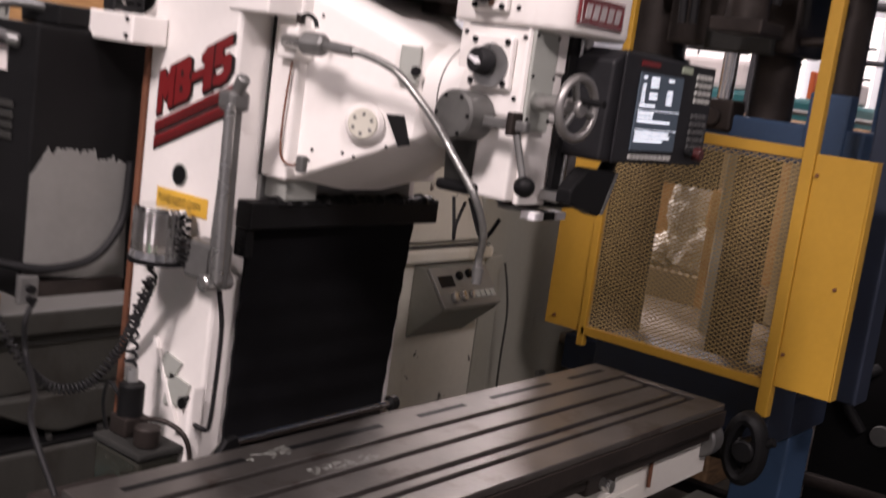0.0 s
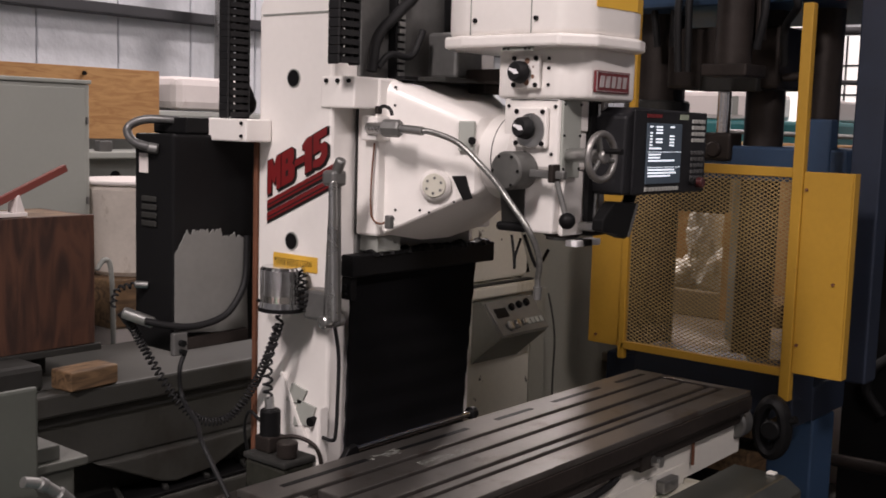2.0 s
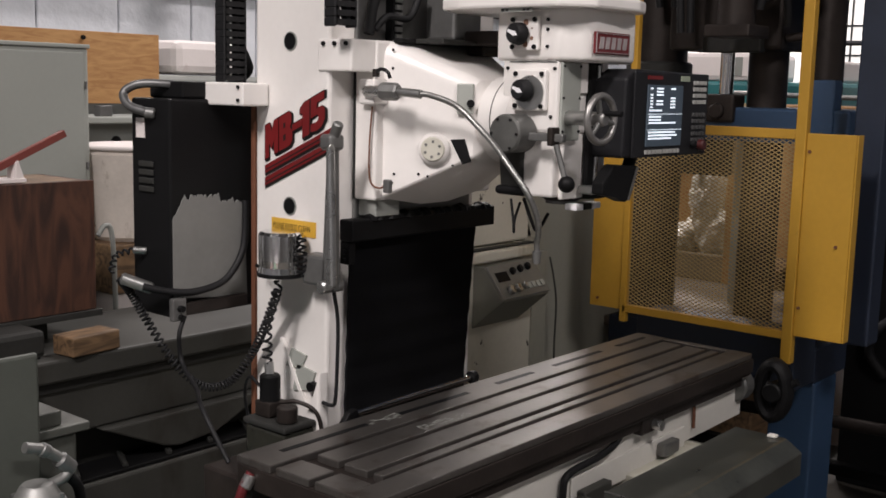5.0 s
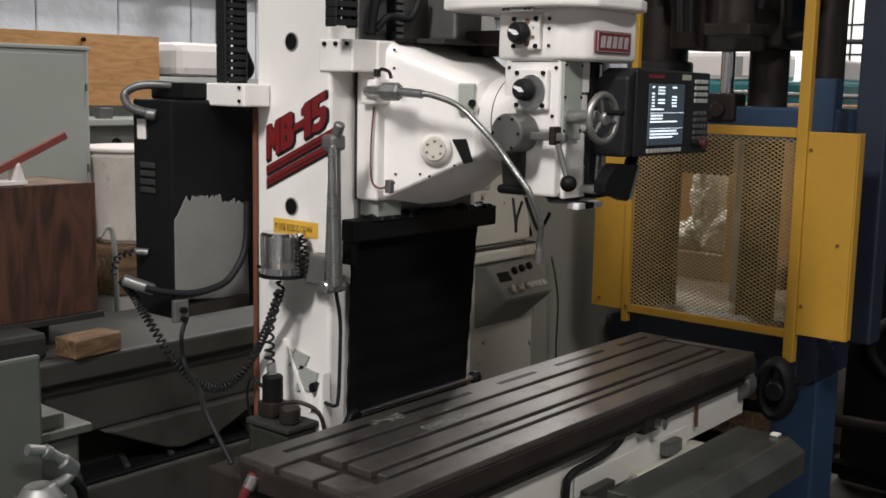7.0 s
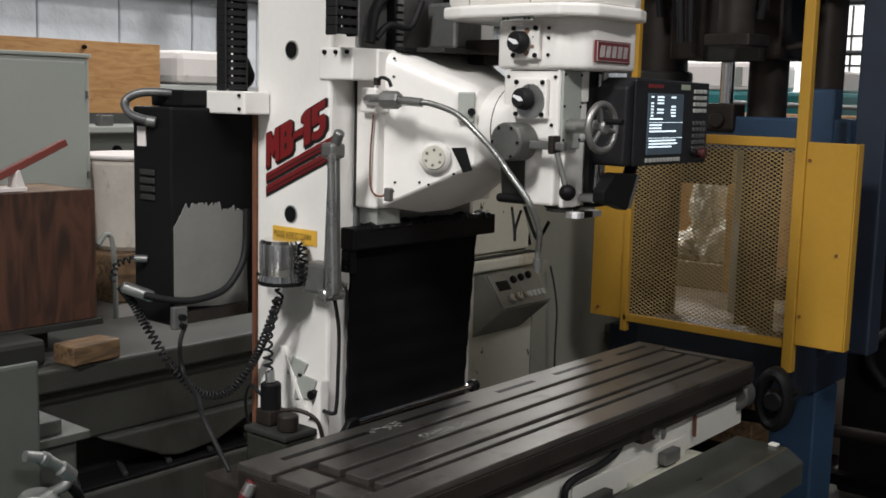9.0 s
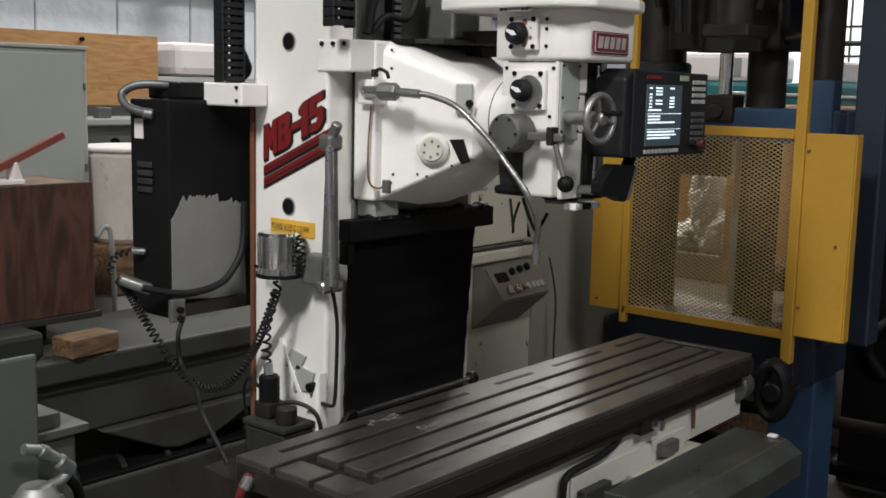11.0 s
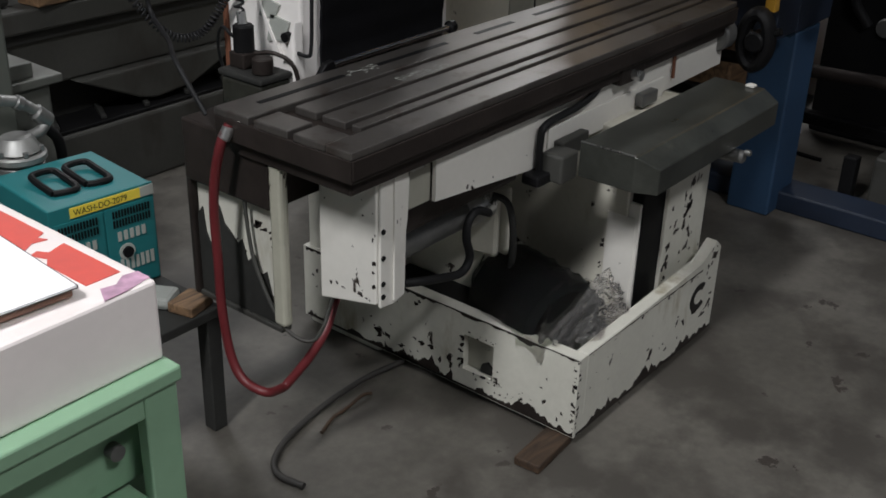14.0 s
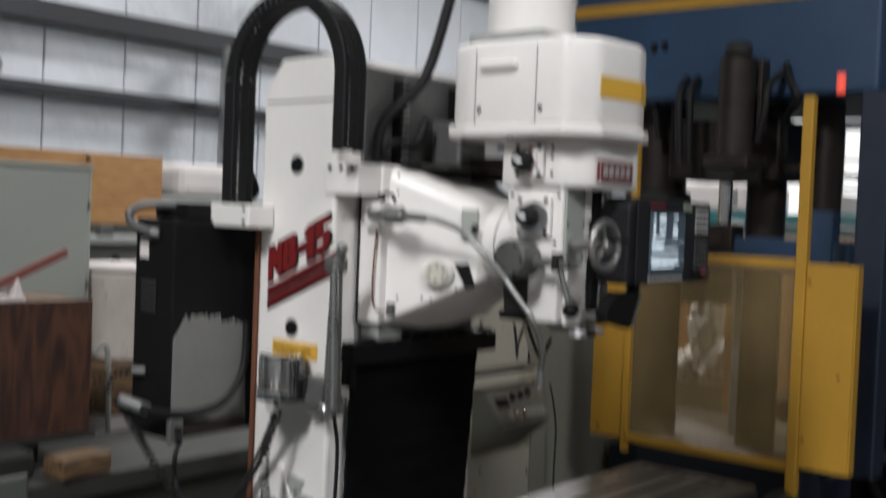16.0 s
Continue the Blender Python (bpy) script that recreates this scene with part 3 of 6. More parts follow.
part("column_joint_line", box((0.333, 0.47, 1.885), (0.3348, 0.70, 1.889)), M_GREY, column)
# pedestal foot of the column with its pockets
part("column_foot_pocket", prism([(0.60, 0.985), (0.55, 0.985), (0.53, 1.02), (0.58, 1.03)], "x", 0.329, 0.3345), M_LTGREY, column)
part("column_foot_pocket", prism([(0.575, 0.93), (0.515, 0.94), (0.50, 0.985), (0.56, 0.995)], "x", 0.329, 0.3345), M_LTGREY, column)
part("column_foot_stud", rod((0.334, 0.506, 0.952), (0.318, 0.506, 0.952), 0.012, seg=8), M_BLACK, column)
part("column_foot_rib", prism([(0.62, 1.05), (0.61, 1.05), (0.49, 0.84), (0.50, 0.84)], "x", 0.326, 0.3345), M_WHITE, column)
part("column_foot_gusset", prism([(0.457, 0.72), (0.60, 0.72), (0.505, 0.86), (0.457, 1.0)], "x", 0.30, 0.3345, 0.006), M_WHITE, column)
# lettering on the column side
H = 0.080
GLYPHS = {   # block capitals drawn as outlines, with the hollows that are printed dark
    "M": (0.0, [(0, 0), (0, H), (0.016, H), (0.0235, H * 0.72), (0.031, H), (0.047, H), (0.047, 0), (0.0325, 0), (0.0325, H * 0.42), (0.0235, H * 0.2), (0.0145, H * 0.42), (0.0145, 0)], []),
    "B": (0.049, [(0, 0), (0, H), (0.033, H), (0.042, H * 0.9), (0.043, H * 0.66), (0.038, H * 0.52), (0.046, H * 0.4), (0.046, H * 0.12), (0.038, 0)], [(0.016, 0.022, 0.60, 0.74), (0.016, 0.023, 0.24, 0.40)]),
    "dash": (0.094, [(0, H * 0.36), (0, H * 0.57), (0.034, H * 0.57), (0.034, H * 0.36)], []),
    "1": (0.128, [(0, 0), (0, H * 0.72), (-0.009, H * 0.72), (-0.009, H * 0.88), (0.004, H), (0.024, H), (0.024, 0)], []),
    "5": (0.155, [(0, 0.04 * H), (0, 0.26 * H), (0.022, 0.24 * H), (0.027, 0.34 * H), (0.022, 0.44 * H), (0, 0.42 * H), (0, H), (0.044, H), (0.044, 0.78 * H), (0.02, 0.78 * H), (0.02, 0.62 * H), (0.036, 0.62 * H), (0.046, 0.5 * H), (0.047, 0.2 * H), (0.036, 0.02 * H), (0.02, -0.02 * H)], []),
}
LETTERED = Matrix.Translation((0.3338, 0.678, 1.467)) @ SIDE @ Matrix(((1, 0, 0, 0), (0.435, 1, 0, 0), (0, 0, 1, 0), (0, 0, 0, 1)))


def painted(name, pts, out, mat, grow=0.0, shift=(0, 0)):
    """A flat printed shape on the column's side; grow widens it all round."""
    cx, cy = sum(p[0] for p in pts) / len(pts), sum(p[1] for p in pts) / len(pts)
    w, h = max(p[0] for p in pts) - min(p[0] for p in pts), max(p[1] for p in pts) - min(p[1] for p in pts)
    fit = [(cx + (p[0] - cx) * (1 + 2 * grow / w) + shift[0], cy + (p[1] - cy) * (1 + 2 * grow / h) + shift[1]) for p in pts]
    bm = prism(fit, "z", out, out + 0.0007)
    bmesh.ops.transform(bm, matrix=LETTERED, verts=bm.verts)
    return part(name, bm, mat, column)


for key, (u, outline, hollows) in GLYPHS.items():
    pts = [(u + a, b) for a, b in outline]
    painted("letter_shadow", pts, 0.0, M_BLACKINK, 0.003, (0.0035, -0.004))
    painted("letter_outline", pts, 0.0009, M_BLACKINK, 0.0016)
    painted("letter", pts, 0.0018, M_RED, -0.0006)
    for a, b, c, d in hollows:
        painted("letter_hollow", [(u + a, c * H), (u + b, c * H), (u + b, d * H), (u + a, d * H)], 0.0026, M_BLACKINK)
for z in (-0.013, -0.042):
    bar = [(0.0, z - 0.019), (0.0, z), (0.222, z + 0.001), (0.222, z - 0.018)]
    painted("stripe_shadow", bar, 0.0, M_BLACKINK, 0.002, (0.001, -0.005))
    painted("letter_stripe", bar, 0.0018, M_RED)
    painted("stripe_core", [(0.004, z - 0.0135), (0.004, z - 0.0105), (0.222, z - 0.0095), (0.222, z - 0.0125)], 0.0026, M_BLACKINK)
sticker = part("notice_sticker", box((0.3328, 0.505, 1.298), (0.3344, 0.655, 1.334), 0.0), M_STICKER, column, "yellow notice sticker with black capitals")
lettering("notice_letters", "PLEASE KEEP IT CLEAN", 0.0165, Matrix.Translation((0.3326, 0.650, 1.310)) @ SIDE @ Matrix.Diagonal((0.76, 1.15, 1, 1)), M_BLACKINK, sticker, 0.0003)

# front slide, way strips and cover
part("column_front_slide", box((0.41, 0.4565, 0.74), (0.83, 0.4675, 1.97), 0.003), M_GREYMET, mill)
part("way_strip", box((0.50, 0.43, 1.70), (0.53, 0.456, 1.95), 0.003), M_BLACK, mill)
part("way_strip", box((0.70, 0.43, 1.70), (0.73, 0.456, 1.95), 0.003), M_BLACK, mill)
for x in (0.515, 0.715):
    for i in range(14):
        part("way_tooth", box((x - 0.01, 0.424, 1.72 + i * 0.0165), (x + 0.01, 0.4295, 1.73 + i * 0.0165)), M_STEEL, mill)
bm = bmesh.new()
cols, rows_ = 10, 26
for j in range(rows_ + 1):
    v = j / rows_
    for i in range(cols + 1):
        u = i / cols
        bm.verts.new((0.376 + u * (0.455 - 0.02 * v), 0.434 + 0.012 * v - 0.0015 * math.sin(v * 40), 1.30 - v * 0.42))
bm.verts.ensure_lookup_table()
for j in range(rows_):
    for i in range(cols):
        k = j * (cols + 1) + i
        bm.faces.new([bm.verts[a] for a in (k, k + 1, k + cols + 2, k + cols + 1)])
ext = bmesh.ops.extrude_face_region(bm, geom=bm.faces[:])
bmesh.ops.translate(bm, verts=[g for g in ext["geom"] if isinstance(g, bmesh.types.BMVert)], vec=(0, 0.006, 0))
part("way_cover", bm, M_COVER, mill, "black roll-up way cover hanging in front of the column", True)
part("cover_top_bar", box((0.350, 0.405, 1.297), (0.872, 0.447, 1.347), 0.004), M_BLACK, mill, "black clamping bar above the way cover")
part("cover_top_bar_end", box((0.352, 0.415, 1.245), (0.372, 0.446, 1.2965), 0.003), M_BLACK, mill)
for z in (1.255, 1.275):
    part("bar_end_bolt", rod((0.352, 0.43, z), (0.344, 0.43, z), 0.006, seg=8), M_BLACK, mill)
bead = []
for i in range(60):
    x = 0.41 + 0.44 * i / 59
    k = 0.5 + 0.5 * noise.noise(Vector((x * 40, 0.3, 0))) + 0.5 * abs(noise.noise(Vector((x * 110, 2.3, 0))))
    r = 0.004 + 0.016 * k
    bead.append([(x, 0.418 + r * 1.3 * math.cos(6.283185 * j / 8), 1.343 + r * max(-0.2, math.sin(6.283185 * j / 8))) for j in range(8)])
part("cover_grease", loft(bead), M_BLACK, mill, "lumpy black grease along the clamping bar")
part("cover_rod", rod((0.375, 0.437, 0.886), (0.845, 0.447, 0.886), 0.0085), M_CHROME, mill, "bright steel rod at the foot of the way cover", True)
part("cover_rod_end", rod((0.843, 0.447, 0.886), (0.86, 0.447, 0.886), 0.017, seg=10), M_BLACK, mill)
part("cover_rod_bracket", prism([(0.33, 0.845), (0.40, 0.868), (0.385, 0.905), (0.36, 0.9), (0.325, 0.86)], "y", 0.415, 0.432, 0.003), M_BLACK, mill)
part("rear_apron", box((0.36, 0.385, 0.82), (1.02, 0.459, 0.862), 0.003), M_IRON_DARK, mill)

# ---- the mill's head ----
# flange plate against the column, then the tapering ram
part("head_flange", box((0.405, 0.391, 1.389), (0.83, 0.456, 1.745), 0.006), M_WHITE, mill, "white flange plate of the milling head")
part("flange_seam", box((0.4035, 0.4565, 1.389), (0.409, 0.4595, 1.70)), M_DARKGREY, mill)
# grey block standing for the shadow under the flange's left end
part("flange_shade_block", box((0.42, 0.40, 1.350), (0.50, 0.456, 1.3885), 0.003), M_GREY, mill)


def ram_section(y, xl, xr, top, edge, low, keel):
    """Left and right side, top, height of the lower side edge, height of the keel and its half width."""
    m = (xl + xr) / 2
    one = [(xl + 0.034, top), (xl + 0.02, top - 0.003), (xl + 0.009, top - 0.010), (xl + 0.002, top - 0.022), (xl, top - 0.036), (xl, edge + 0.005), (xl + 0.002, edge + 0.001), (xl + 0.006, edge - 0.002), (m - keel, low)]
    return [(a, y, z) for a, z in one] + [(xl + xr - a, y, z) for a, z in one[::-1]]


rings = [ram_section(0.3925, 0.43, 0.80, 1.744, 1.395, 1.372, 0.05), ram_section(0.385, 0.432, 0.798, 1.742, 1.398, 1.375, 0.05), ram_section(0.205, 0.522, 0.708, 1.665, 1.493, 1.468, 0.03), ram_section(0.19, 0.545, 0.685, 1.64, 1.51, 1.485, 0.03)]
ram = part("head_ram", loft(rings), M_WHITE, mill, "white cast ram with flat flanks carrying the spindle head", True)
ram.data.set_sharp_from_angle(angle=radians(24))
FLANK = math.atan2(0.090, 0.180)   # how far the flank turns towards the front


def on_flank(y, z, out=0.0):
    """A place on the ram's flank, out of its face."""
    return Vector((0.432 + (0.385 - y) * 0.5 - out * math.cos(FLANK), y - out * math.sin(FLANK), z))


def flank_rod(name, y, z, a, b, r, mat, seg=24, edge=0.0, label=""):
    return part(name, rod(on_flank(y, z, a), on_flank(y, z, b), r, seg=seg, r_edge=edge), mat, ram, label, True)


part("ram_collar", rod((0.615, 0.205, 1.577), (0.615, 0.105, 1.577), 0.096, seg=48, r_edge=0.012), M_WHITE, mill, "white round collar of the ram", True)
part("ram_collar_seam", rod((0.615, 0.160, 1.577), (0.615, 0.1575, 1.577), 0.0966, seg=40), M_DARKGREY, mill, smooth=True)
flank_rod("ram_boss", 0.283, 1.51, -0.01, 0.016, 0.036, M_WHITE, 30, 0.006)
flank_rod("boss_cap", 0.283, 1.51, 0.016, 0.021, 0.027, M_CREAM, 28, 0.002)
for a in range(6):
    flank_rod("boss_screw", 0.283 + 0.016 * math.cos(a * 1.047 + 0.6), 1.51 + 0.017 * math.sin(a * 1.047 + 0.6), 0.020, 0.0222, 0.0032, M_GREYMET, 10)
# upper recess drawn as a raised block, its shaded faces put in as grey
bm = box((-0.018, -0.006, -0.033), (0.018, 0.012, 0.033), 0.003)
bmesh.ops.transform(bm, matrix=Matrix.Translation(on_flank(0.222, 1.622, 0.006)) @ pose(0, 0, 0, 0, 0, -62), verts=bm.verts)
recess_block = part("upper_recess_block", bm, M_LTGREY, ram, "recess in the ram, drawn as a block coloured grey for its shade, with a bolt hole")
flank_rod("bolt_hole", 0.209, 1.612, 0.012, 0.0205, 0.0085, M_BLACK, 16)
bm = prism([(-0.024, 0.024), (0.008, 0.026), (0.024, -0.024), (0.004, -0.03)], "y", -0.004, 0.004, 0.001)
bmesh.ops.transform(bm, matrix=Matrix.Translation(on_flank(0.229, 1.508, 0.002)) @ pose(0, 0, 0, 0, 0, -62), verts=bm.verts)
part("lower_pocket", bm, M_BLACK, ram, "dark cast pocket")
for y, z in ((0.372, 1.725), (0.372, 1.685), (0.37, 1.43), (0.366, 1.45), (0.296, 1.448), (0.245, 1.474), (0.315, 1.452)):
    flank_rod("ram_screw", y, z, 0.0, 0.002, 0.003, M_BLACK, 10)
part("ram_top_gasket", box((0.455, 0.36, 1.7425), (0.80, 0.389, 1.752), 0.003), M_BLACK, ram, "black rubber wiper along the ram's top")
part("ram_top_plate", box((0.66, 0.29, 1.72), (0.74, 0.345, 1.745), 0.006), M_IRON_DARK, ram)
# lubrication line and junction block on the ram side
part("junction_block", box((0.385, 0.378, 1.605), (0.43, 0.425, 1.66), 0.004), M_WHITE, mill)
part("chain_bracket", box((0.33, 0.395, 1.675), (0.43, 0.50, 1.745), 0.004), M_WHITE, mill, "white sheet bracket holding the cable chain")
for y in (0.41, 0.445, 0.48):
    part("bracket_screw", rod((0.33, y, 1.735), (0.325, y, 1.735), 0.005, seg=10), M_BLACK, mill)
part("pipe_union", rod((0.398, 0.385, 1.665), (0.398, 0.385, 1.682), 0.008, seg=12), M_IRON_DARK, mill, smooth=True)
part("union_hose", tube([(0.396, 0.382, 1.675), (0.392, 0.365, 1.682), (0.392, 0.345, 1.676), (0.395, 0.34, 1.662)], 0.004), M_RUBBER, mill, "", True)
part("lube_pipe", tube([(0.398, 0.395, 1.60), (0.396, 0.40, 1.52), (0.398, 0.402, 1.45), (0.402, 0.395, 1.425), (0.404, 0.37, 1.42), (0.404, 0.355, 1.435)], 0.0022), M_BROWNRUST, mill, "thin lubrication pipe", True)
part("lube_fitting", box((0.40, 0.345, 1.41), (0.415, 0.362, 1.44), 0.003), M_GREYMET, mill)
# conduit from the junction block down behind the table
part("conduit_gland", rod((0.385, 0.40, 1.633), (0.375, 0.345, 1.634), 0.013, seg=14), M_STEEL, mill, smooth=True)
part("conduit_coupling", rod((0.376, 0.350, 1.634), (0.385, 0.305, 1.634), 0.0195, seg=8, r_edge=0.004), M_GREYMET, mill)
part("conduit_ferrule", rod((0.385, 0.305, 1.634), (0.395, 0.25, 1.63), 0.010, seg=12), M_STEEL, mill, smooth=True)
part("flexible_conduit", tube([(0.392, 0.26, 1.631), (0.41, 0.235, 1.628), (0.44, 0.19, 1.608), (0.451, 0.14, 1.568), (0.447, 0.09, 1.53), (0.441, 0.05, 1.494), (0.448, 0.0, 1.434), (0.468, -0.012, 1.385), (0.48, -0.008, 1.352), (0.487, 0.0, 1.33), (0.489, 0.0, 1.305)], 0.0066), M_FLEX, mill, "bright flexible metal conduit", True)
part("conduit_nozzle", rod((0.489, 0.0, 1.312), (0.489, 0.0, 1.285), 0.010, r2=0.008, seg=12), M_GREYMET, mill, smooth=True)

# spindle head, built of three tiers
bm = prism([(0.528, 0.0), (0.528, 0.155), (0.77, 0.155), (0.77, -0.02), (0.76, -0.05), (0.74, -0.06), (0.585, -0.06), (0.558, -0.047), (0.537, -0.02)], "z", 1.705, 1.815, 0.016, seg=3)
upper = part("upper_head", bm, M_WHITE, mill, "white upper casting of the spindle head", True)
part("middle_head", box((0.535, -0.005, 1.555), (0.72, 0.140, 1.712), 0.008), M_WHITE, mill, "white middle casting of the spindle head")
part("quill_housing", box((0.552, 0.012, 1.418), (0.69, 0.09, 1.5545), 0.006), M_WHITE, mill, "white quill housing")
part("quill_face", box((0.572, 0.0, 1.414), (0.66, 0.0115, 1.5545), 0.004), M_WHITE, mill)
part("grey_front_plate", box((0.541, -0.012, 1.540), (0.612, -0.0055, 1.704), 0.003), M_LTGREY, mill, "grey cover plate on the head front")
for x in (0.546, 0.607):
    for z in (1.56, 1.63, 1.696):
        part("front_plate_screw", rod((x, -0.012, z), (x, -0.0145, z), 0.0028, seg=8), M_BLACK, mill)
part("front_fillet", box((0.613, -0.0115, 1.64), (0.64, -0.0055, 1.704), 0.002), M_WHITE, mill)
part("casting_seam", box((0.5335, 0.0, 1.7025), (0.5352, 0.12, 1.7045)), M_DARKGREY, mill)
for k, (y, z, s) in enumerate(((0.072, 1.762, 0.036), (0.060, 1.645, 0.043))):
    x = 0.528 if k == 0 else 0.535
    plate = part("knob_plate", box((x - 0.014, y - s, z - s), (x - 0.0005, y + s, z + s), 0.004), M_WHITE, mill, "white square plate with a speed knob")
    for sy in (-1, 1):
        for sz in (-1, 1):
            part("plate_screw", rod((x - 0.014, y + sy * s * 0.78, z + sz * s * 0.78), (x - 0.018, y + sy * s * 0.78, z + sz * s * 0.78), 0.005, seg=10), M_BLACK, plate)
    if k:
        part("dial_disc", rod((x - 0.014, y - 0.004, z - 0.006), (x - 0.017, y - 0.004, z - 0.006), 0.036, seg=30), M_STEEL, plate, "worn dial disc")
    knob = part("speed_knob", rod((x - 0.016, y + 0.006, z - 0.002), (x - 0.043, y + 0.008, z), 0.024, r2=0.0215, r_edge=0.004, seg=26), M_RUBBER, plate, "black round speed knob", True)
    bm = prism([(-0.015, 0), (-0.004, 0.0055), (0.003, 0.0035), (0.013, 0.0028), (0.013, -0.0028), (0.003, -0.0035), (-0.004, -0.0055)], "x", -0.0008, 0.0008)
    bmesh.ops.transform(bm, matrix=Matrix.Translation((x - 0.0442, y + 0.008, z)) @ pose(0, 0, 0, 22, 0, 0), verts=bm.verts)
    part("knob_pointer", bm, M_PAPER, knob, "white arrow mark")
    for i in range(7):
        a = i * 0.9 + k
        q = s * 0.80
        part("knob_smudge", rod((x - 0.0142, y + q * 0.8 * math.cos(a), z + q * 0.8 * math.sin(a)), (x - 0.0148, y + q * 0.8 * math.cos(a), z + q * 0.8 * math.sin(a)), 0.002 + 0.0025 * (i % 3), seg=7), M_BROWN, plate)
part("speed_scale", box((0.489, 0.035, 1.8045), (0.4925, 0.115, 1.812)), M_LTGREY, mill, "small grey speed scale with dark marks")
for y in (0.042, 0.052, 0.096, 0.106):
    part("scale_mark", box((0.488, y, 1.806), (0.4889, y + 0.006, 1.8105)), M_BLACKINK, mill)
for y, z in ((0.02, 1.79), (0.02, 1.735), (0.02, 1.77), (0.004, 1.69), (0.125, 1.69), (0.01, 1.59), (0.004, 1.565)):
    part("head_screw", rod((0.536 if z < 1.705 else 0.530, y, z), (0.532 if z < 1.705 else 0.525, y, z), 0.0038, seg=10), M_BLACK, mill)
# name plate, drawn as plain shapes
plate = part("maker_plate", box((0.575, -0.0655, 1.722), (0.715, -0.0605, 1.768), 0.002), material("dark_red_plate", (0.17, 0.02, 0.024), 0.4, var=0.15), upper, "red maker's plate with a light border and plain bars")
M_PLATE = material("dull_plate_print", (0.42, 0.38, 0.38), 0.5, var=0.2, scale=60)
for z in (1.7250, 1.7640):
    part("plate_border", box((0.579, -0.0672, z), (0.711, -0.0656, z + 0.0012)), M_PLATE, plate)
for x in (0.579, 0.7092):
    part("plate_border", box((x, -0.0672, 1.7262), (x + 0.0012, -0.0656, 1.7640)), M_PLATE, plate)
for i in range(5):
    x = 0.590 + i * 0.0228
    part("plate_bar", prism([(x, 1.7330), (x + 0.004, 1.7575), (x + 0.0195, 1.7575), (x + 0.0155, 1.7330)], "y", -0.0672, -0.0656), M_PLATE, plate)
# belt housing and motor
bm = prism([(0.49, -0.03), (0.49, 0.22), (0.51, 0.28), (0.57, 0.31), (0.72, 0.31), (0.775, 0.26), (0.775, -0.03), (0.745, -0.07), (0.69, -0.09), (0.55, -0.075)], "z", 1.836, 2.02, 0.016, seg=3)
housing = part("belt_housing", bm, M_WHITE, mill, "white rounded belt housing", True)
bm = prism([(0.478, -0.035), (0.478, 0.22), (0.50, 0.285), (0.565, 0.318), (0.725, 0.318), (0.785, 0.265), (0.785, -0.035), (0.75, -0.08), (0.69, -0.102), (0.545, -0.087)], "z", 1.812, 1.838, 0.006)
part("belt_housing_flange", bm, M_WHITE, mill, "white rim below the belt housing")
part("housing_grip", box((0.477, 0.09, 1.955), (0.4895, 0.19, 1.972), 0.005), M_WHITE, housing)
for y in (0.19, 0.03):
    part("housing_screw", rod((0.49, y, 1.87), (0.484, y, 1.87), 0.005, seg=8), M_BLACK, housing)
    part("housing_seam", box((0.4885, y + 0.012, 1.84), (0.4899, y + 0.014, 2.0)), M_GREY, housing)
part("caution_strip", prism([(0.552, -0.0765), (0.688, -0.0915), (0.6882, -0.090), (0.552, -0.075)], "z", 1.895, 1.94), M_STICKER, housing, "yellow caution strip with unreadable text")
part("caution_strip", prism([(0.6885, -0.0914), (0.744, -0.0715), (0.7436, -0.070), (0.6885, -0.090)], "z", 1.895, 1.94), M_STICKER, housing)
part("spindle_motor", rod((0.64, 0.17, 2.02), (0.64, 0.17, 2.34), 0.098, r_edge=0.012, seg=36), M_WHITE, mill, "white spindle motor on the belt housing", True)
part("motor_base", box((0.54, 0.07, 2.02), (0.74, 0.27, 2.045), 0.006), M_GREY, mill)
part("motor_shroud", rod((0.64, 0.17, 2.34), (0.64, 0.17, 2.43), 0.088, r_edge=0.02, seg=30), M_BLACK, mill, smooth=True)
# grey disc drive on the head's side, with its lever rail
part("feed_disc", rod((0.534, 0.081, 1.553), (0.468, 0.081, 1.553), 0.041, r_edge=0.004, seg=32), material("dark_grey_casting", (0.1, 0.1, 0.095), 0.5, 0.2, 0.3, 14), mill, "dull grey round feed housing", True)
for a in range(6):
    part("disc_screw", rod((0.468, 0.081 + 0.033 * math.cos(a * 1.047), 1.553 + 0.034 * math.sin(a * 1.047)), (0.465, 0.081 + 0.033 * math.cos(a * 1.047), 1.553 + 0.034 * math.sin(a * 1.047)), 0.003, seg=8), M_BLACK, mill)
part("feed_rail", box((0.50, -0.045, 1.54), (0.515, 0.05, 1.557), 0.003), M_GREYMET, mill)
part("feed_stop", box((0.49, -0.025, 1.532), (0.52, -0.012, 1.57), 0.003), M_IRON_DARK, mill)
part("feed_lever", rod((0.50, -0.03, 1.535), (0.505, -0.052, 1.462), 0.006, seg=12), M_GREYMET, mill, smooth=True)
bm = bmesh.new()
bmesh.ops.create_uvsphere(bm, u_segments=20, v_segments=12, radius=0.0175, matrix=Matrix.Translation((0.506, -0.055, 1.455)))
part("lever_ball", bm, M_BLACK, mill, "black ball grip", True)
part("ram_lower_casting", rod((0.60, 0.12, 1.545), (0.60, 0.12, 1.42), 0.06, r2=0.05, seg=30), M_DARKGREY, mill, "greasy dark lower casting", True)
part("spindle_nose", rod((0.655, 0.055, 1.445), (0.655, 0.055, 1.405), 0.048, r2=0.042, seg=30, r_edge=0.004), M_IRON_DARK, mill, "oily dark spindle nose", True)
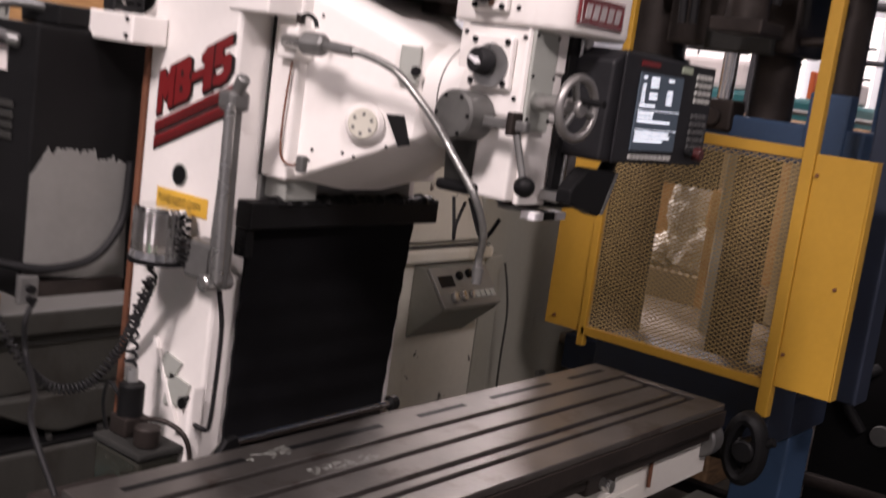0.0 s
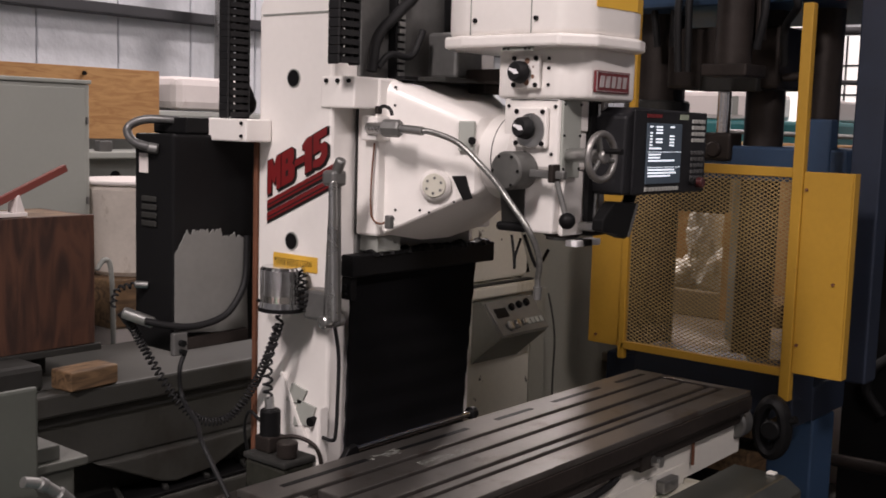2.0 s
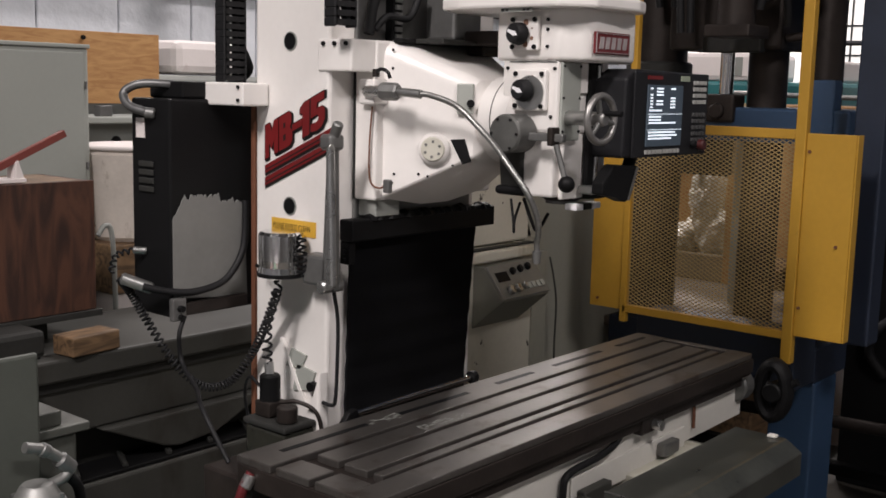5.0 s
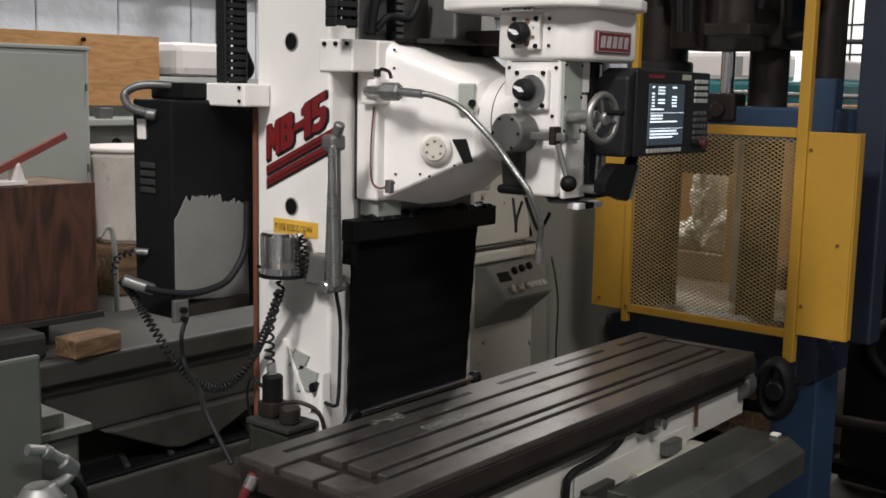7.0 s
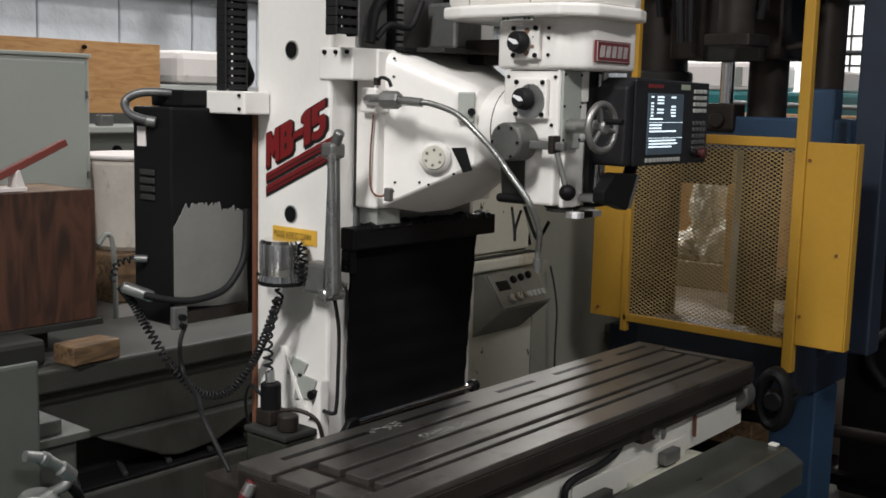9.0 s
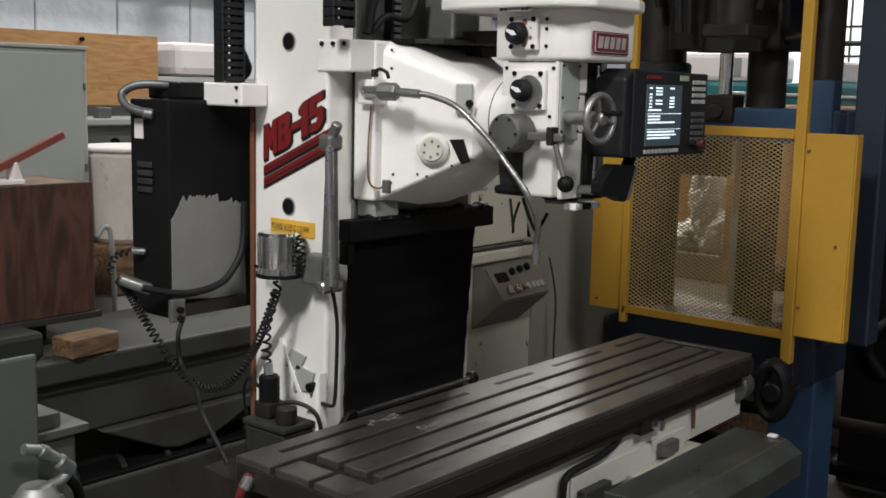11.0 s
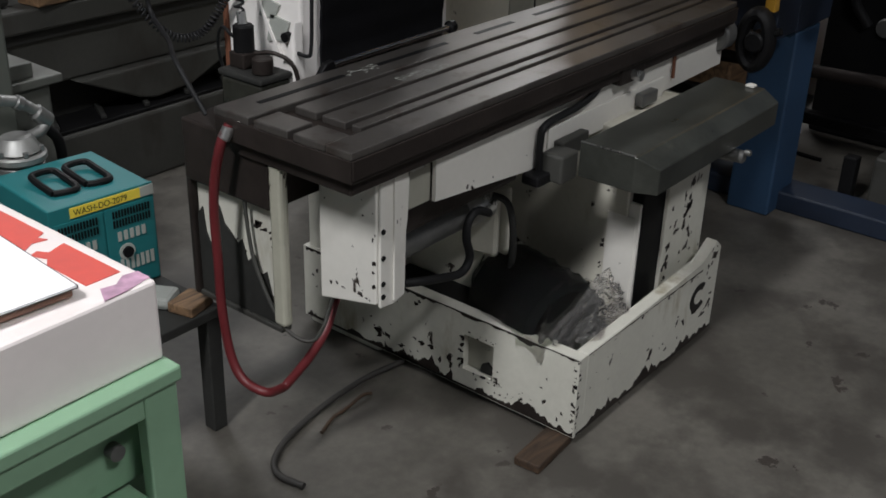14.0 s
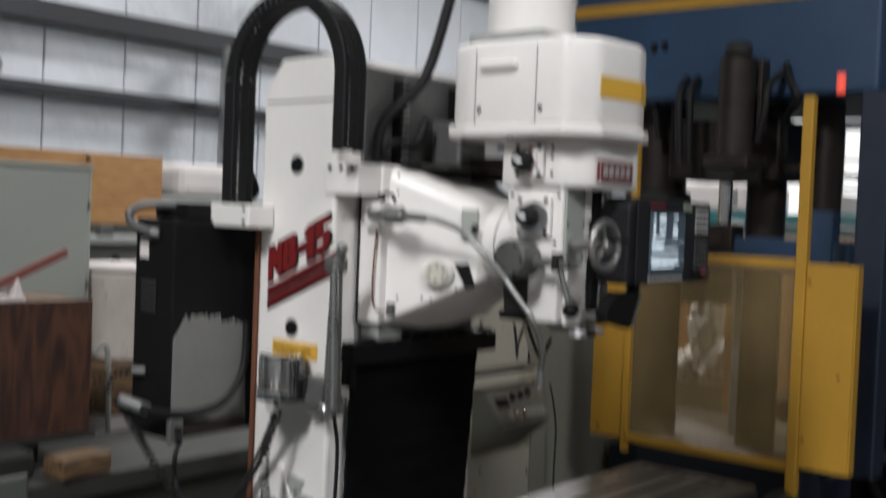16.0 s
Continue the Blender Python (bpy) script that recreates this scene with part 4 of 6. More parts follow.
part("spindle_bore_ring", rod((0.655, 0.055, 1.405), (0.655, 0.055, 1.398), 0.036, seg=24), M_GREYMET, mill, smooth=True)
part("lower_bracket", box((0.53, 0.07, 1.418), (0.76, 0.15, 1.438), 0.008), M_BLACK, mill)
part("air_hose", tube([(0.54, 0.11, 1.41), (0.545, 0.105, 1.36), (0.555, 0.11, 1.335), (0.57, 0.12, 1.36), (0.575, 0.11, 1.40)], 0.003), M_RUBBER, mill, "", True)
part("hose_loop", tube([(0.56, 0.09, 1.41), (0.60, 0.085, 1.34), (0.63, 0.09, 1.345), (0.655, 0.09, 1.37)], 0.004), M_RUBBER, mill, "", True)
for i in range(3):
    part("stripe_block", box((0.615 + i * 0.035, -0.01, 1.388), (0.645 + i * 0.035, 0.02, 1.402), 0.002), M_PAPER if i != 1 else M_BLACK, mill)
# depth scale bars and quill handwheel
part("depth_stop_slot", box((0.641, -0.018, 1.44), (0.682, -0.0055, 1.705), 0.002), M_BLACK, mill)
part("depth_stop_bar", box((0.6825, -0.022, 1.44), (0.702, -0.0055, 1.705), 0.002), M_WHITE, mill)
part("depth_stop_screw", rod((0.665, -0.022, 1.44), (0.665, -0.022, 1.70), 0.004, seg=10), M_STEEL, mill, smooth=True)
part("stop_foot", box((0.625, -0.045, 1.425), (0.705, -0.005, 1.4435), 0.004), M_STEEL, mill)
part("handwheel_shaft", rod((0.572, 0.0, 1.590), (0.528, -0.105, 1.590), 0.015, r_edge=0.003, seg=18), M_STEEL, mill, smooth=True)
M_WHEEL = material("dull_worn_steel", (0.34, 0.33, 0.32), 0.4, 0.8, 0.25, 20)
ring = []
AX = Vector((-0.06, -1.0, 0.0)).normalized()
U = Vector((0, 0, 1))
V = AX.cross(U)
C = Vector((0.526, -0.118, 1.590))
for i in range(40):
    a = 6.283185 * i / 40
    d = U * math.cos(a) + V * math.sin(a)
    ring.append([C + d * (0.0465 + 0.0075 * math.cos(b)) + AX * 0.0075 * math.sin(b) for b in [6.283185 * k / 10 for k in range(10)]])
wheel = part("quill_handwheel", loft(ring + ring[:1], close=False), M_WHEEL, mill, "bright steel quill handwheel", True)
for a in (0.3, 2.39, 4.49):
    part("spoke", rod(C, C + (U * math.cos(a) + V * math.sin(a)) * 0.042, 0.006, seg=10), M_GREYMET, wheel, smooth=True)
part("hub", rod(C - AX * 0.02, C + AX * 0.012, 0.014, seg=16, r_edge=0.003), M_WHEEL, wheel, smooth=True)
part("grip", rod(C + U * 0.012, C + U * 0.012 + AX * 0.05, 0.006, seg=12), M_BLACK, wheel, smooth=True)

# control pendant on its arm
pend = thing("control_pendant", (0.86, -0.06, 1.50), "black control pendant with a lit screen and key rows", "control panel")
bm = prism([(0.655, 1.505), (0.66, 1.675), (0.70, 1.695), (1.02, 1.69), (1.02, 1.505)], "y", -0.095, 0.03, 0.006)
body = part("pendant_body", bm, M_PENDANT, pend)
part("pendant_face", box((0.685, -0.101, 1.505), (1.022, -0.0945, 1.69), 0.003), M_PENDANT, pend)
scr = part("screen", box((0.735, -0.1045, 1.528), (0.893, -0.101, 1.662), 0.0015), M_SCREEN, pend, "lit monitor screen with rows of text")
rng = random.Random(5)
for i in range(17):
    z = 1.653 - i * 0.0068
    x = 0.745
    if i in (8, 13):
        part("screen_line", box((0.738, -0.1056, z), (0.89, -0.1046, z + 0.0009)), M_SCREENTXT, scr)
        continue
    xs = [(0.745, 0.755), (0.772, 0.80), (0.835, 0.855)] if i < 7 else [(0.742, 0.742 + rng.uniform(0.04, 0.13))]
    for a, b in xs:
        if rng.random() < 0.85:
            part("screen_text_bar", box((a, -0.1056, z), (b, -0.1046, z + 0.0032)), M_SCREENTXT, scr)
M_KEY = material("pale_keys", (0.4, 0.4, 0.38), 0.5)
M_KEYD = material("dark_keys", (0.07, 0.07, 0.07), 0.5)
for i in range(10):
    part("soft_key", box((0.735 + i * 0.0158, -0.1045, 1.512), (0.746 + i * 0.0158, -0.1008, 1.521), 0.001), M_KEY, pend)
for r in range(10):
    for c in range(4):
        if r == 4:
            continue
        part("key", box((0.945 + c * 0.0165, -0.1045, 1.665 - r * 0.0145), (0.957 + c * 0.0165, -0.1008, 1.674 - r * 0.0145), 0.001), M_KEY if r < 4 else M_KEYD, pend)
part("stop_button", rod((0.985, -0.101, 1.527), (0.985, -0.118, 1.527), 0.013, r_edge=0.003, seg=18), material("dark_red_button", (0.05, 0.008, 0.008), 0.4), pend, smooth=True)
part("mode_knob", rod((0.95, -0.101, 1.53), (0.95, -0.113, 1.53), 0.009, r_edge=0.002, seg=16), M_BLACK, pend, smooth=True)
part("pendant_label", box((0.885, -0.1025, 1.672), (0.925, -0.1008, 1.684)), material("pale_green_label", (0.35, 0.4, 0.3), 0.5), pend)
part("maker_strip", box((0.735, -0.1025, 1.674), (0.80, -0.1008, 1.682)), M_RED, pend, "dark red maker strip")
part("swing_arm", tube([(0.655, 0.09, 1.425), (0.66, 0.02, 1.424), (0.68, -0.03, 1.428), (0.72, -0.05, 1.445), (0.76, -0.045, 1.475), (0.79, -0.04, 1.51)], 0.014), M_BLACK, pend, "black swing arm", True)
part("arm_plate", prism([(0.60, 1.455), (0.645, 1.492), (0.742, 1.486), (0.712, 1.415), (0.695, 1.408), (0.65, 1.422), (0.60, 1.43)], "y", -0.085, -0.055, 0.004), M_BLACK, pend, "black tapered mounting bracket")
# grey strip painted as the glossy highlight along the bracket's edge
part("plate_edge_gloss", prism([(0.732, 1.484), (0.740, 1.484), (0.708, 1.412), (0.700, 1.412)], "y", -0.0875, -0.0853), M_GREYMET, pend)

# cable chain arching over the column
chain = thing("cable_chain", (0.30, 0.58, 1.65), "black plastic cable chain arching over the column's side", "cable chain")
pts = []
for i in range(17):
    pts.append((0.762, 1.655 + i * 0.017, 90))
for i in range(1, 30):
    a = math.pi * i / 30
    pts.append((0.58 + 0.182 * math.cos(a), 1.93 + 0.182 * math.sin(a), math.degrees(a) + 90))
for i in range(9):
    pts.append((0.398, 1.93 - i * 0.019, 270))
link = None
for y, z, a in pts:
    if link is None:
        bm = bmesh.new()
        for s in (-0.034, 0.028):
            box((s, -0.0105, -0.018), (s + 0.006, 0.0105, 0.018), 0.003, bm, seg=1)
        box((-0.028, -0.006, -0.017), (0.028, 0.006, -0.0135), bm=bm)
        box((-0.028, -0.006, 0.0135), (0.028, 0.006, 0.017), bm=bm)
        link = bpy.data.meshes.new("chain_link")
        bm.to_mesh(link)
        bm.free()
        link.materials.append(M_RUBBER)
    ob = new("chain_link", link)
    ob.parent = chain
    ob.matrix_local = Matrix.Translation(Vector((0.30, y, z)) - chain.location) @ pose(0, 0, 0, a - 90 + 90, 0, 0)
part("chain_cable", tube([(0.285, p[0], p[1]) for p in pts[::3]], 0.009, 8, 3), M_RUBBER, chain, "", True)
part("chain_cable", tube([(0.315, p[0], p[1]) for p in pts[::3]], 0.010, 8, 3), M_RUBBER, chain, "", True)
part("chain_anchor", box((0.255, 0.665, 1.592), (0.3325, 0.805, 1.645), 0.004), M_WHITE, chain, "white sheet-metal anchor of the cable chain")
for z in (1.605, 1.635):
    part("anchor_screw", rod((0.2545, 0.68, z), (0.25, 0.68, z), 0.004, seg=8), M_BLACK, chain)
# cables that leave the head block upwards
part("head_cable", tube([(0.42, 0.43, 1.76), (0.44, 0.43, 1.84), (0.50, 0.42, 1.90), (0.56, 0.40, 1.98), (0.60, 0.36, 2.2)], 0.013), M_RUBBER, chain, "thick black cable", True)
part("head_cable", tube([(0.43, 0.42, 1.77), (0.46, 0.41, 1.80), (0.52, 0.40, 1.80), (0.56, 0.40, 1.86)], 0.008), M_RUBBER, chain, "", True)
drive = thing("ram_drive_motor", (0.60, 0.36, 1.75), "dark servo motor and blocks on top of the white ram", "motor")
part("motor_can", box((0.60, 0.33, 1.7525), (0.70, 0.42, 1.86), 0.008), M_GREYMET, drive)
part("motor_mount", box((0.50, 0.28, 1.742), (0.86, 0.42, 1.752), 0.003), M_DARKGREY, drive)
part("motor_cap", box((0.62, 0.22, 1.742), (0.70, 0.32, 1.775), 0.006), M_IRON_DARK, drive)
part("white_cover", box((0.74, 0.40, 1.75), (0.84, 0.44, 1.93), 0.008), M_WHITE, drive)

# work lamp folded against the column
lamp = thing("machine_lamp", (0.29, 0.55, 1.19), "machine work lamp with ribbed steel shade folded against the column", "lamp")
bm = bmesh.new()
prof = []
for z, r in ((1.315, 0.045), (1.308, 0.05), (1.25, 0.05), (1.235, 0.049), (1.222, 0.052)):
    prof.append([(0.275 + (r + (0.0014 if k % 9 < 5 else 0)) * math.cos(6.283185 * k / 72), 0.556 + (r + (0.0014 if k % 9 < 5 else 0)) * math.sin(6.283185 * k / 72), z) for k in range(72)])
part("shade", loft(prof), M_CHROME, lamp, "ribbed bright steel shade")
part("shade_rim", rod((0.275, 0.556, 1.222), (0.275, 0.556, 1.213), 0.055, seg=40), M_BLACK, lamp, smooth=True)
part("lamp_bracket", box((0.285, 0.42, 1.20), (0.333, 0.50, 1.27), 0.008), M_GREYMET, lamp)
part("lamp_knuckle", rod((0.29, 0.50, 1.24), (0.32, 0.50, 1.24), 0.022, seg=18, r_edge=0.003), M_IRON_DARK, lamp, smooth=True)
part("knuckle_chain", coil([(0.285, 0.50, 1.31), (0.28, 0.49, 1.26), (0.285, 0.50, 1.22)], 0.008, 0.003, 7), M_BLACK, lamp)
part("lower_arm", prism([(0.395, 1.195), (0.437, 1.195), (0.422, 1.52), (0.402, 1.52)], "x", 0.285, 0.305, 0.004), M_GREYMET, lamp, "folded grey lamp arm")
part("upper_arm", prism([(0.378, 1.21), (0.398, 1.20), (0.402, 1.51), (0.39, 1.52)], "x", 0.262, 0.28, 0.004), M_STEEL, lamp)
part("elbow", box((0.268, 0.39, 1.505), (0.31, 0.43, 1.54), 0.008), M_GREYMET, lamp)
part("elbow_tip", rod((0.288, 0.405, 1.53), (0.285, 0.385, 1.565), 0.012, seg=14, r_edge=0.003), M_GREYMET, lamp, smooth=True)
part("arm_pivot", rod((0.262, 0.415, 1.205), (0.325, 0.415, 1.205), 0.015, seg=16, r_edge=0.003), M_STEEL, lamp, smooth=True)
part("lamp_cord", tube([(0.30, 0.41, 1.19), (0.318, 0.415, 1.12), (0.32, 0.418, 1.02), (0.318, 0.42, 0.945), (0.316, 0.43, 0.925), (0.312, 0.48, 0.93)], 0.0045), M_RUBBER, lamp, "thin black lamp cord", True)
part("shade_pin", rod((0.285, 0.61, 1.215), (0.29, 0.66, 1.222), 0.004, seg=8), M_BLACK, lamp)
part("shade_pin", rod((0.285, 0.61, 1.28), (0.3, 0.66, 1.268), 0.004, seg=8), M_BLACK, lamp)
part("coiled_cord", coil([(0.26, 0.545, 1.205), (0.25, 0.555, 1.15), (0.245, 0.57, 1.10), (0.25, 0.575, 1.05), (0.25, 0.575, 1.01)], 0.010, 0.0032, 9), M_RUBBER, lamp, "black coiled cord")

# lubricator on the column foot
lub = thing("oil_lubricator", (0.27, 0.55, 0.74), "grimy oil lubricator with clear reservoir on the column foot", "lubricator")
part("reservoir", box((0.205, 0.465, 0.72), (0.298, 0.60, 0.872), 0.008), material("oily_reservoir", (0.03, 0.03, 0.024), 0.2, var=0.4, scale=16), lub, "cloudy oil reservoir")
part("reservoir_lid", box((0.201, 0.461, 0.8725), (0.2995, 0.604, 0.888), 0.005), M_DARKGREY, lub)
part("pump_motor", rod((0.25, 0.565, 0.91), (0.25, 0.565, 0.985), 0.024, seg=22, r_edge=0.004), M_BLACK, lub, smooth=True)
part("pump_body", box((0.225, 0.54, 0.8885), (0.275, 0.59, 0.925), 0.004), M_IRON_DARK, lub)
part("pump_gland", rod((0.25, 0.567, 0.985), (0.252, 0.572, 1.012), 0.011, seg=14), M_STEEL, lub, smooth=True)
part("oil_line", tube([(0.25, 0.60, 0.95), (0.26, 0.65, 0.96), (0.28, 0.69, 0.90), (0.31, 0.70, 0.80)], 0.004), M_RUBBER, lub, "", True)
part("oil_line", tube([(0.26, 0.545, 0.92), (0.28, 0.50, 0.925), (0.30, 0.46, 0.90), (0.315, 0.45, 0.82)], 0.005), M_IRON_DARK, lub, "", True)
part("lid_cap", rod((0.24, 0.495, 0.8885), (0.24, 0.495, 0.925), 0.024, seg=16, r_edge=0.003), M_IRON_DARK, lub, smooth=True)

# hose loop on the table's end
hose = thing("red_air_hose", (0.0, 0.30, 0.28), "red rubber hose hanging in a loop from the table's end", "hose")
part("hose_line", tube([(0.0, 0.335, 0.872), (-0.018, 0.342, 0.835), (-0.022, 0.363, 0.76), (-0.022, 0.374, 0.68), (-0.02, 0.375, 0.56), (-0.02, 0.373, 0.44), (-0.02, 0.353, 0.33), (-0.018, 0.317, 0.28), (-0.005, 0.262, 0.266), (0.045, 0.272, 0.245), (0.075, 0.28, 0.24), (0.113, 0.247, 0.304), (0.155, 0.232, 0.365), (0.21, 0.255, 0.407), (0.28, 0.29, 0.43)], 0.0105, 12), M_HOSE, hose, "", True)
part("hose_ferrule", rod((0.0, 0.335, 0.868), (-0.014, 0.339, 0.842), 0.0135, seg=14, r_edge=0.003), M_STEEL, hose, "steel ferrule", True)
part("hose_ferrule", rod((0.24, 0.271, 0.418), (0.29, 0.294, 0.433), 0.0135, seg=14, r_edge=0.003), M_STEEL, hose, "", True)
cable = thing("grey_table_cable", (0.03, 0.31, 0.4), "thin grey cable bowed against the end cover", "cable")
part("cable_line", tube([(0.055, 0.30, 0.765), (0.04, 0.32, 0.757), (0.04, 0.347, 0.71), (0.04, 0.34, 0.605), (0.04, 0.319, 0.531), (0.04, 0.263, 0.44), (0.04, 0.212, 0.411), (0.06, 0.175, 0.405), (0.12, 0.2, 0.41), (0.2, 0.25, 0.43)], 0.0045), M_GRIMY, cable, "", True)
# wrapped motor in the tray
wm = thing("wrapped_motor", (0.78, 0.02, 0.076), "dark motor wrapped in clear plastic, lying in the base tray", "motor")
part("motor_barrel", rod((0.76, 0.19, 0.265), (0.71, -0.05, 0.245), 0.115, seg=28, r_edge=0.02), M_BLACK, wm, "dark motor barrel", True)
bm = bmesh.new()
bmesh.ops.create_icosphere(bm, subdivisions=5, radius=1.0)
for v in bm.verts:
    n_ = noise.noise(v.co * 1.7) * 0.3 + 0.34 * abs(noise.noise(v.co * 3.4)) + 0.16 * abs(noise.noise(v.co * 8))
    v.co = Vector((v.co.x * 0.16, v.co.y * 0.075, v.co.z * 0.085)) * (0.9 + n_)
bmesh.ops.translate(bm, verts=bm.verts, vec=(0.775, -0.075, 0.245))
wrap = M_PLASTIC.node_tree.nodes["Principled BSDF"]
wrap.inputs["Transmission Weight"].default_value = 0.92
wrap.inputs["IOR"].default_value = 1.22
part("plastic_wrap", bm, M_PLASTIC, wm, "crumpled clear plastic")
sleeve = []
for i in range(24):
    f = i / 23
    c = Vector((0.764, 0.205, 0.266)).lerp(Vector((0.70, -0.085, 0.243)), f)
    row = []
    for k in range(64):
        a = 6.283185 * k / 64
        q = Vector((math.cos(a) * 1.2, math.sin(a) * 1.2, f * 3))
        r = (0.122 + 0.022 * abs(noise.noise(q * 2)) + 0.008 * noise.noise(q * 6)) * (1 if 0 < i < 23 else 0.8)
        row.append(c + Vector((math.cos(a) * r, 0, math.sin(a) * r)))
    sleeve.append(row)
part("plastic_sleeve", loft(sleeve), M_SLEEVE, wm, "clear plastic stretched over the motor", True)
blk = single("timber_block", box((0.44, -0.175, 0.0), (0.60, -0.105, 0.024), 0.004, turn=pose(0, 0, 0, 0, 0, 4)), M_OLDWOOD, "short worn timber block under the base corner", "wood block")

# ---- electrical cabinet beside the column ----
cab = thing("electrical_cabinet", (0.27, 0.87, 1.09), "black electrical cabinet with peeled grey patch, hung beside the column", "cabinet")
part("cabinet_body", box((0.145, 0.79, 1.095), (0.40, 0.94, 1.605), 0.006), M_BLACK, cab)
part("cabinet_top_box", box((0.19, 0.80, 1.6055), (0.36, 0.93, 1.645), 0.005), M_BLACK, cab)
bm = bmesh.new()
pts = [(0.149, 1.142), (0.368, 1.122), (0.362, 1.29)]
rng = random.Random(3)
for i in range(49):
    u = i / 48
    low = 0.05 * max(0, u - 0.85) / 0.15 + 0.022 * max(0, 0.3 - u) / 0.3 + 0.014 * (0.2 < u < 0.34)
    pts.append((0.354 - 0.205 * u, 1.378 - low + rng.uniform(-0.008, 0.006)))
prism(pts, "y", 0.7865, 0.7895, bm=bm)
part("peeled_patch", bm, material("worn_grey_primer", (0.2, 0.2, 0.19), 0.6, var=0.15, scale=8), cab, "grey primer patch where the black paint is peeled off")
for i in range(4):
    part("vent_slot", box((0.1395, 0.85, 1.386 + i * 0.0195), (0.1445, 0.907, 1.400 + i * 0.0195), 0.003), M_DARKGREY, cab)
part("rating_label", box((0.1425, 0.885, 1.512), (0.1448, 0.918, 1.558)), M_CARD, cab, "pale rating label")
part("mounting_rail", box((0.17, 0.775, 1.10), (0.36, 0.7895, 1.13), 0.003), M_IRON_DARK, cab)
hinge = part("latch_plate", box((0.135, 0.772, 1.09), (0.175, 0.788, 1.145), 0.004), M_GREYMET, cab, "grey latch plate")
part("latch_bolt", rod((0.155, 0.772, 1.12), (0.155, 0.76, 1.12), 0.008, seg=10), M_BLACK, hinge)
part("latch_bolt", rod((0.155, 0.772, 1.10), (0.155, 0.762, 1.10), 0.006, seg=10), M_BLACK, hinge)
part("cable_gland", rod((0.145, 0.845, 1.569), (0.128, 0.862, 1.572), 0.013, seg=12, r_edge=0.003), M_GREYMET, cab, smooth=True)
part("top_conduit", tube([(0.135, 0.852, 1.571), (0.115, 0.90, 1.585), (0.118, 0.928, 1.615), (0.145, 0.905, 1.636), (0.19, 0.86, 1.637), (0.23, 0.83, 1.632)], 0.0105), M_CONDUIT, cab, "grey conduit bent over the cabinet's top", True)
part("side_conduit", tube([(0.36, 0.86, 1.63), (0.38, 0.80, 1.67), (0.36, 0.78, 1.70), (0.33, 0.775, 1.74)], 0.012), M_RUBBER, cab, "", True)
part("elbow_fitting", rod((0.05, 0.85, 1.195), (0.10, 0.80, 1.17), 0.014, seg=16, r_edge=0.004), M_STEEL, cab, "metal elbow fitting", True)
part("small_fitting", rod((0.145, 0.885, 1.245), (0.12, 0.905, 1.247), 0.009, seg=12, r_edge=0.002), M_STEEL, cab, smooth=True)
part("fitting_loop", coil([(0.125, 0.91, 1.245), (0.085, 0.92, 1.235), (0.06, 0.905, 1.20)], 0.006, 0.003, 6), M_RUBBER, cab)
part("front_conduit", tube([(0.075, 0.80, 1.178), (0.119, 0.785, 1.165), (0.17, 0.775, 1.156), (0.215, 0.772, 1.156), (0.265, 0.77, 1.165), (0.30, 0.77, 1.184), (0.335, 0.772, 1.225), (0.352, 0.776, 1.27), (0.36, 0.782, 1.36)], 0.0085), M_RUBBER, cab, "black conduit bowing across the cabinet", True)
part("coiled_cable", coil([(0.06, 0.87, 1.19), (0.085, 0.86, 1.15), (0.11, 0.84, 1.09), (0.15, 0.79, 0.99), (0.20, 0.75, 0.93), (0.26, 0.72, 0.935), (0.30, 0.69, 1.0), (0.29, 0.63, 1.08), (0.27, 0.56, 1.18)], 0.0085, 0.003, 66), M_RUBBER, cab, "long black coiled cable")
part("drop_cable", tube([(0.17, 0.775, 1.10), (0.15, 0.77, 1.056), (0.155, 0.765, 0.99), (0.10, 0.64, 0.965), (0.03, 0.528, 0.955), (0.028, 0.44, 0.86)], 0.0055), M_RUBBER, cab, "", True)

# ---- heavy machine bed behind ----
bed = thing("machine_bed", (0.9, 2.3, 0.0), "long grey cast bed of another machine, dark with grime", "machine bed")
part("bed_top_rail", box((-2.2, 2.0, 0.62), (2.4, 2.6, 0.70), 0.01), M_GRIMY, bed, "grey-green top rail")
part("bed_side", box((-2.2, 2.03, 0.42), (2.4, 2.58, 0.6195), 0.01), M_GRIMY, bed)
# groove strip and recessed web are coloured darker than rail and side
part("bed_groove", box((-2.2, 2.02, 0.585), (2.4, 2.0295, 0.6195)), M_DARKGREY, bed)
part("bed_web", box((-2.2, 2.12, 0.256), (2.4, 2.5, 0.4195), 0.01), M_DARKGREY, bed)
part("bed_foot", box((-2.2, 1.95, 0.0), (2.4, 2.62, 0.255), 0.012), M_GRIMY, bed, "grimy grey foot rail")
for i in range(9):
    x = 0.25 + i * 0.19
    part("pan_rib", box((x, 1.965, 0.27), (x + 0.02, 2.115, 0.285), 0.003, turn=pose(0, 0, 0, 0, 0, -25)), M_DARKGREY, bed)
part("bed_casting", prism([(0.72, 0.4195), (1.5, 0.4195), (1.22, 0.30), (1.05, 0.285), (0.98, 0.30)], "y", 1.99, 2.119, 0.008), M_GRIMY, bed, "grey casting tapering below the bed")
part("bed_knob", rod((0.46, 2.02, 0.60), (0.46, 1.985, 0.60), 0.018, seg=14), M_BLACK, bed)
part("chip_tray", box((-2.2, 1.96, 0.2555), (2.2, 2.119, 0.2695), 0.003), M_BLACK, bed, "black slatted chip tray")
single("timber_block", box((0.60, 1.99, 0.702), (0.80, 2.1, 0.77), 0.006, turn=pose(0, 0, 0, 0, 0, 6)), M_TIMBER, "raw timber block lying on the machine bed", "wood block")
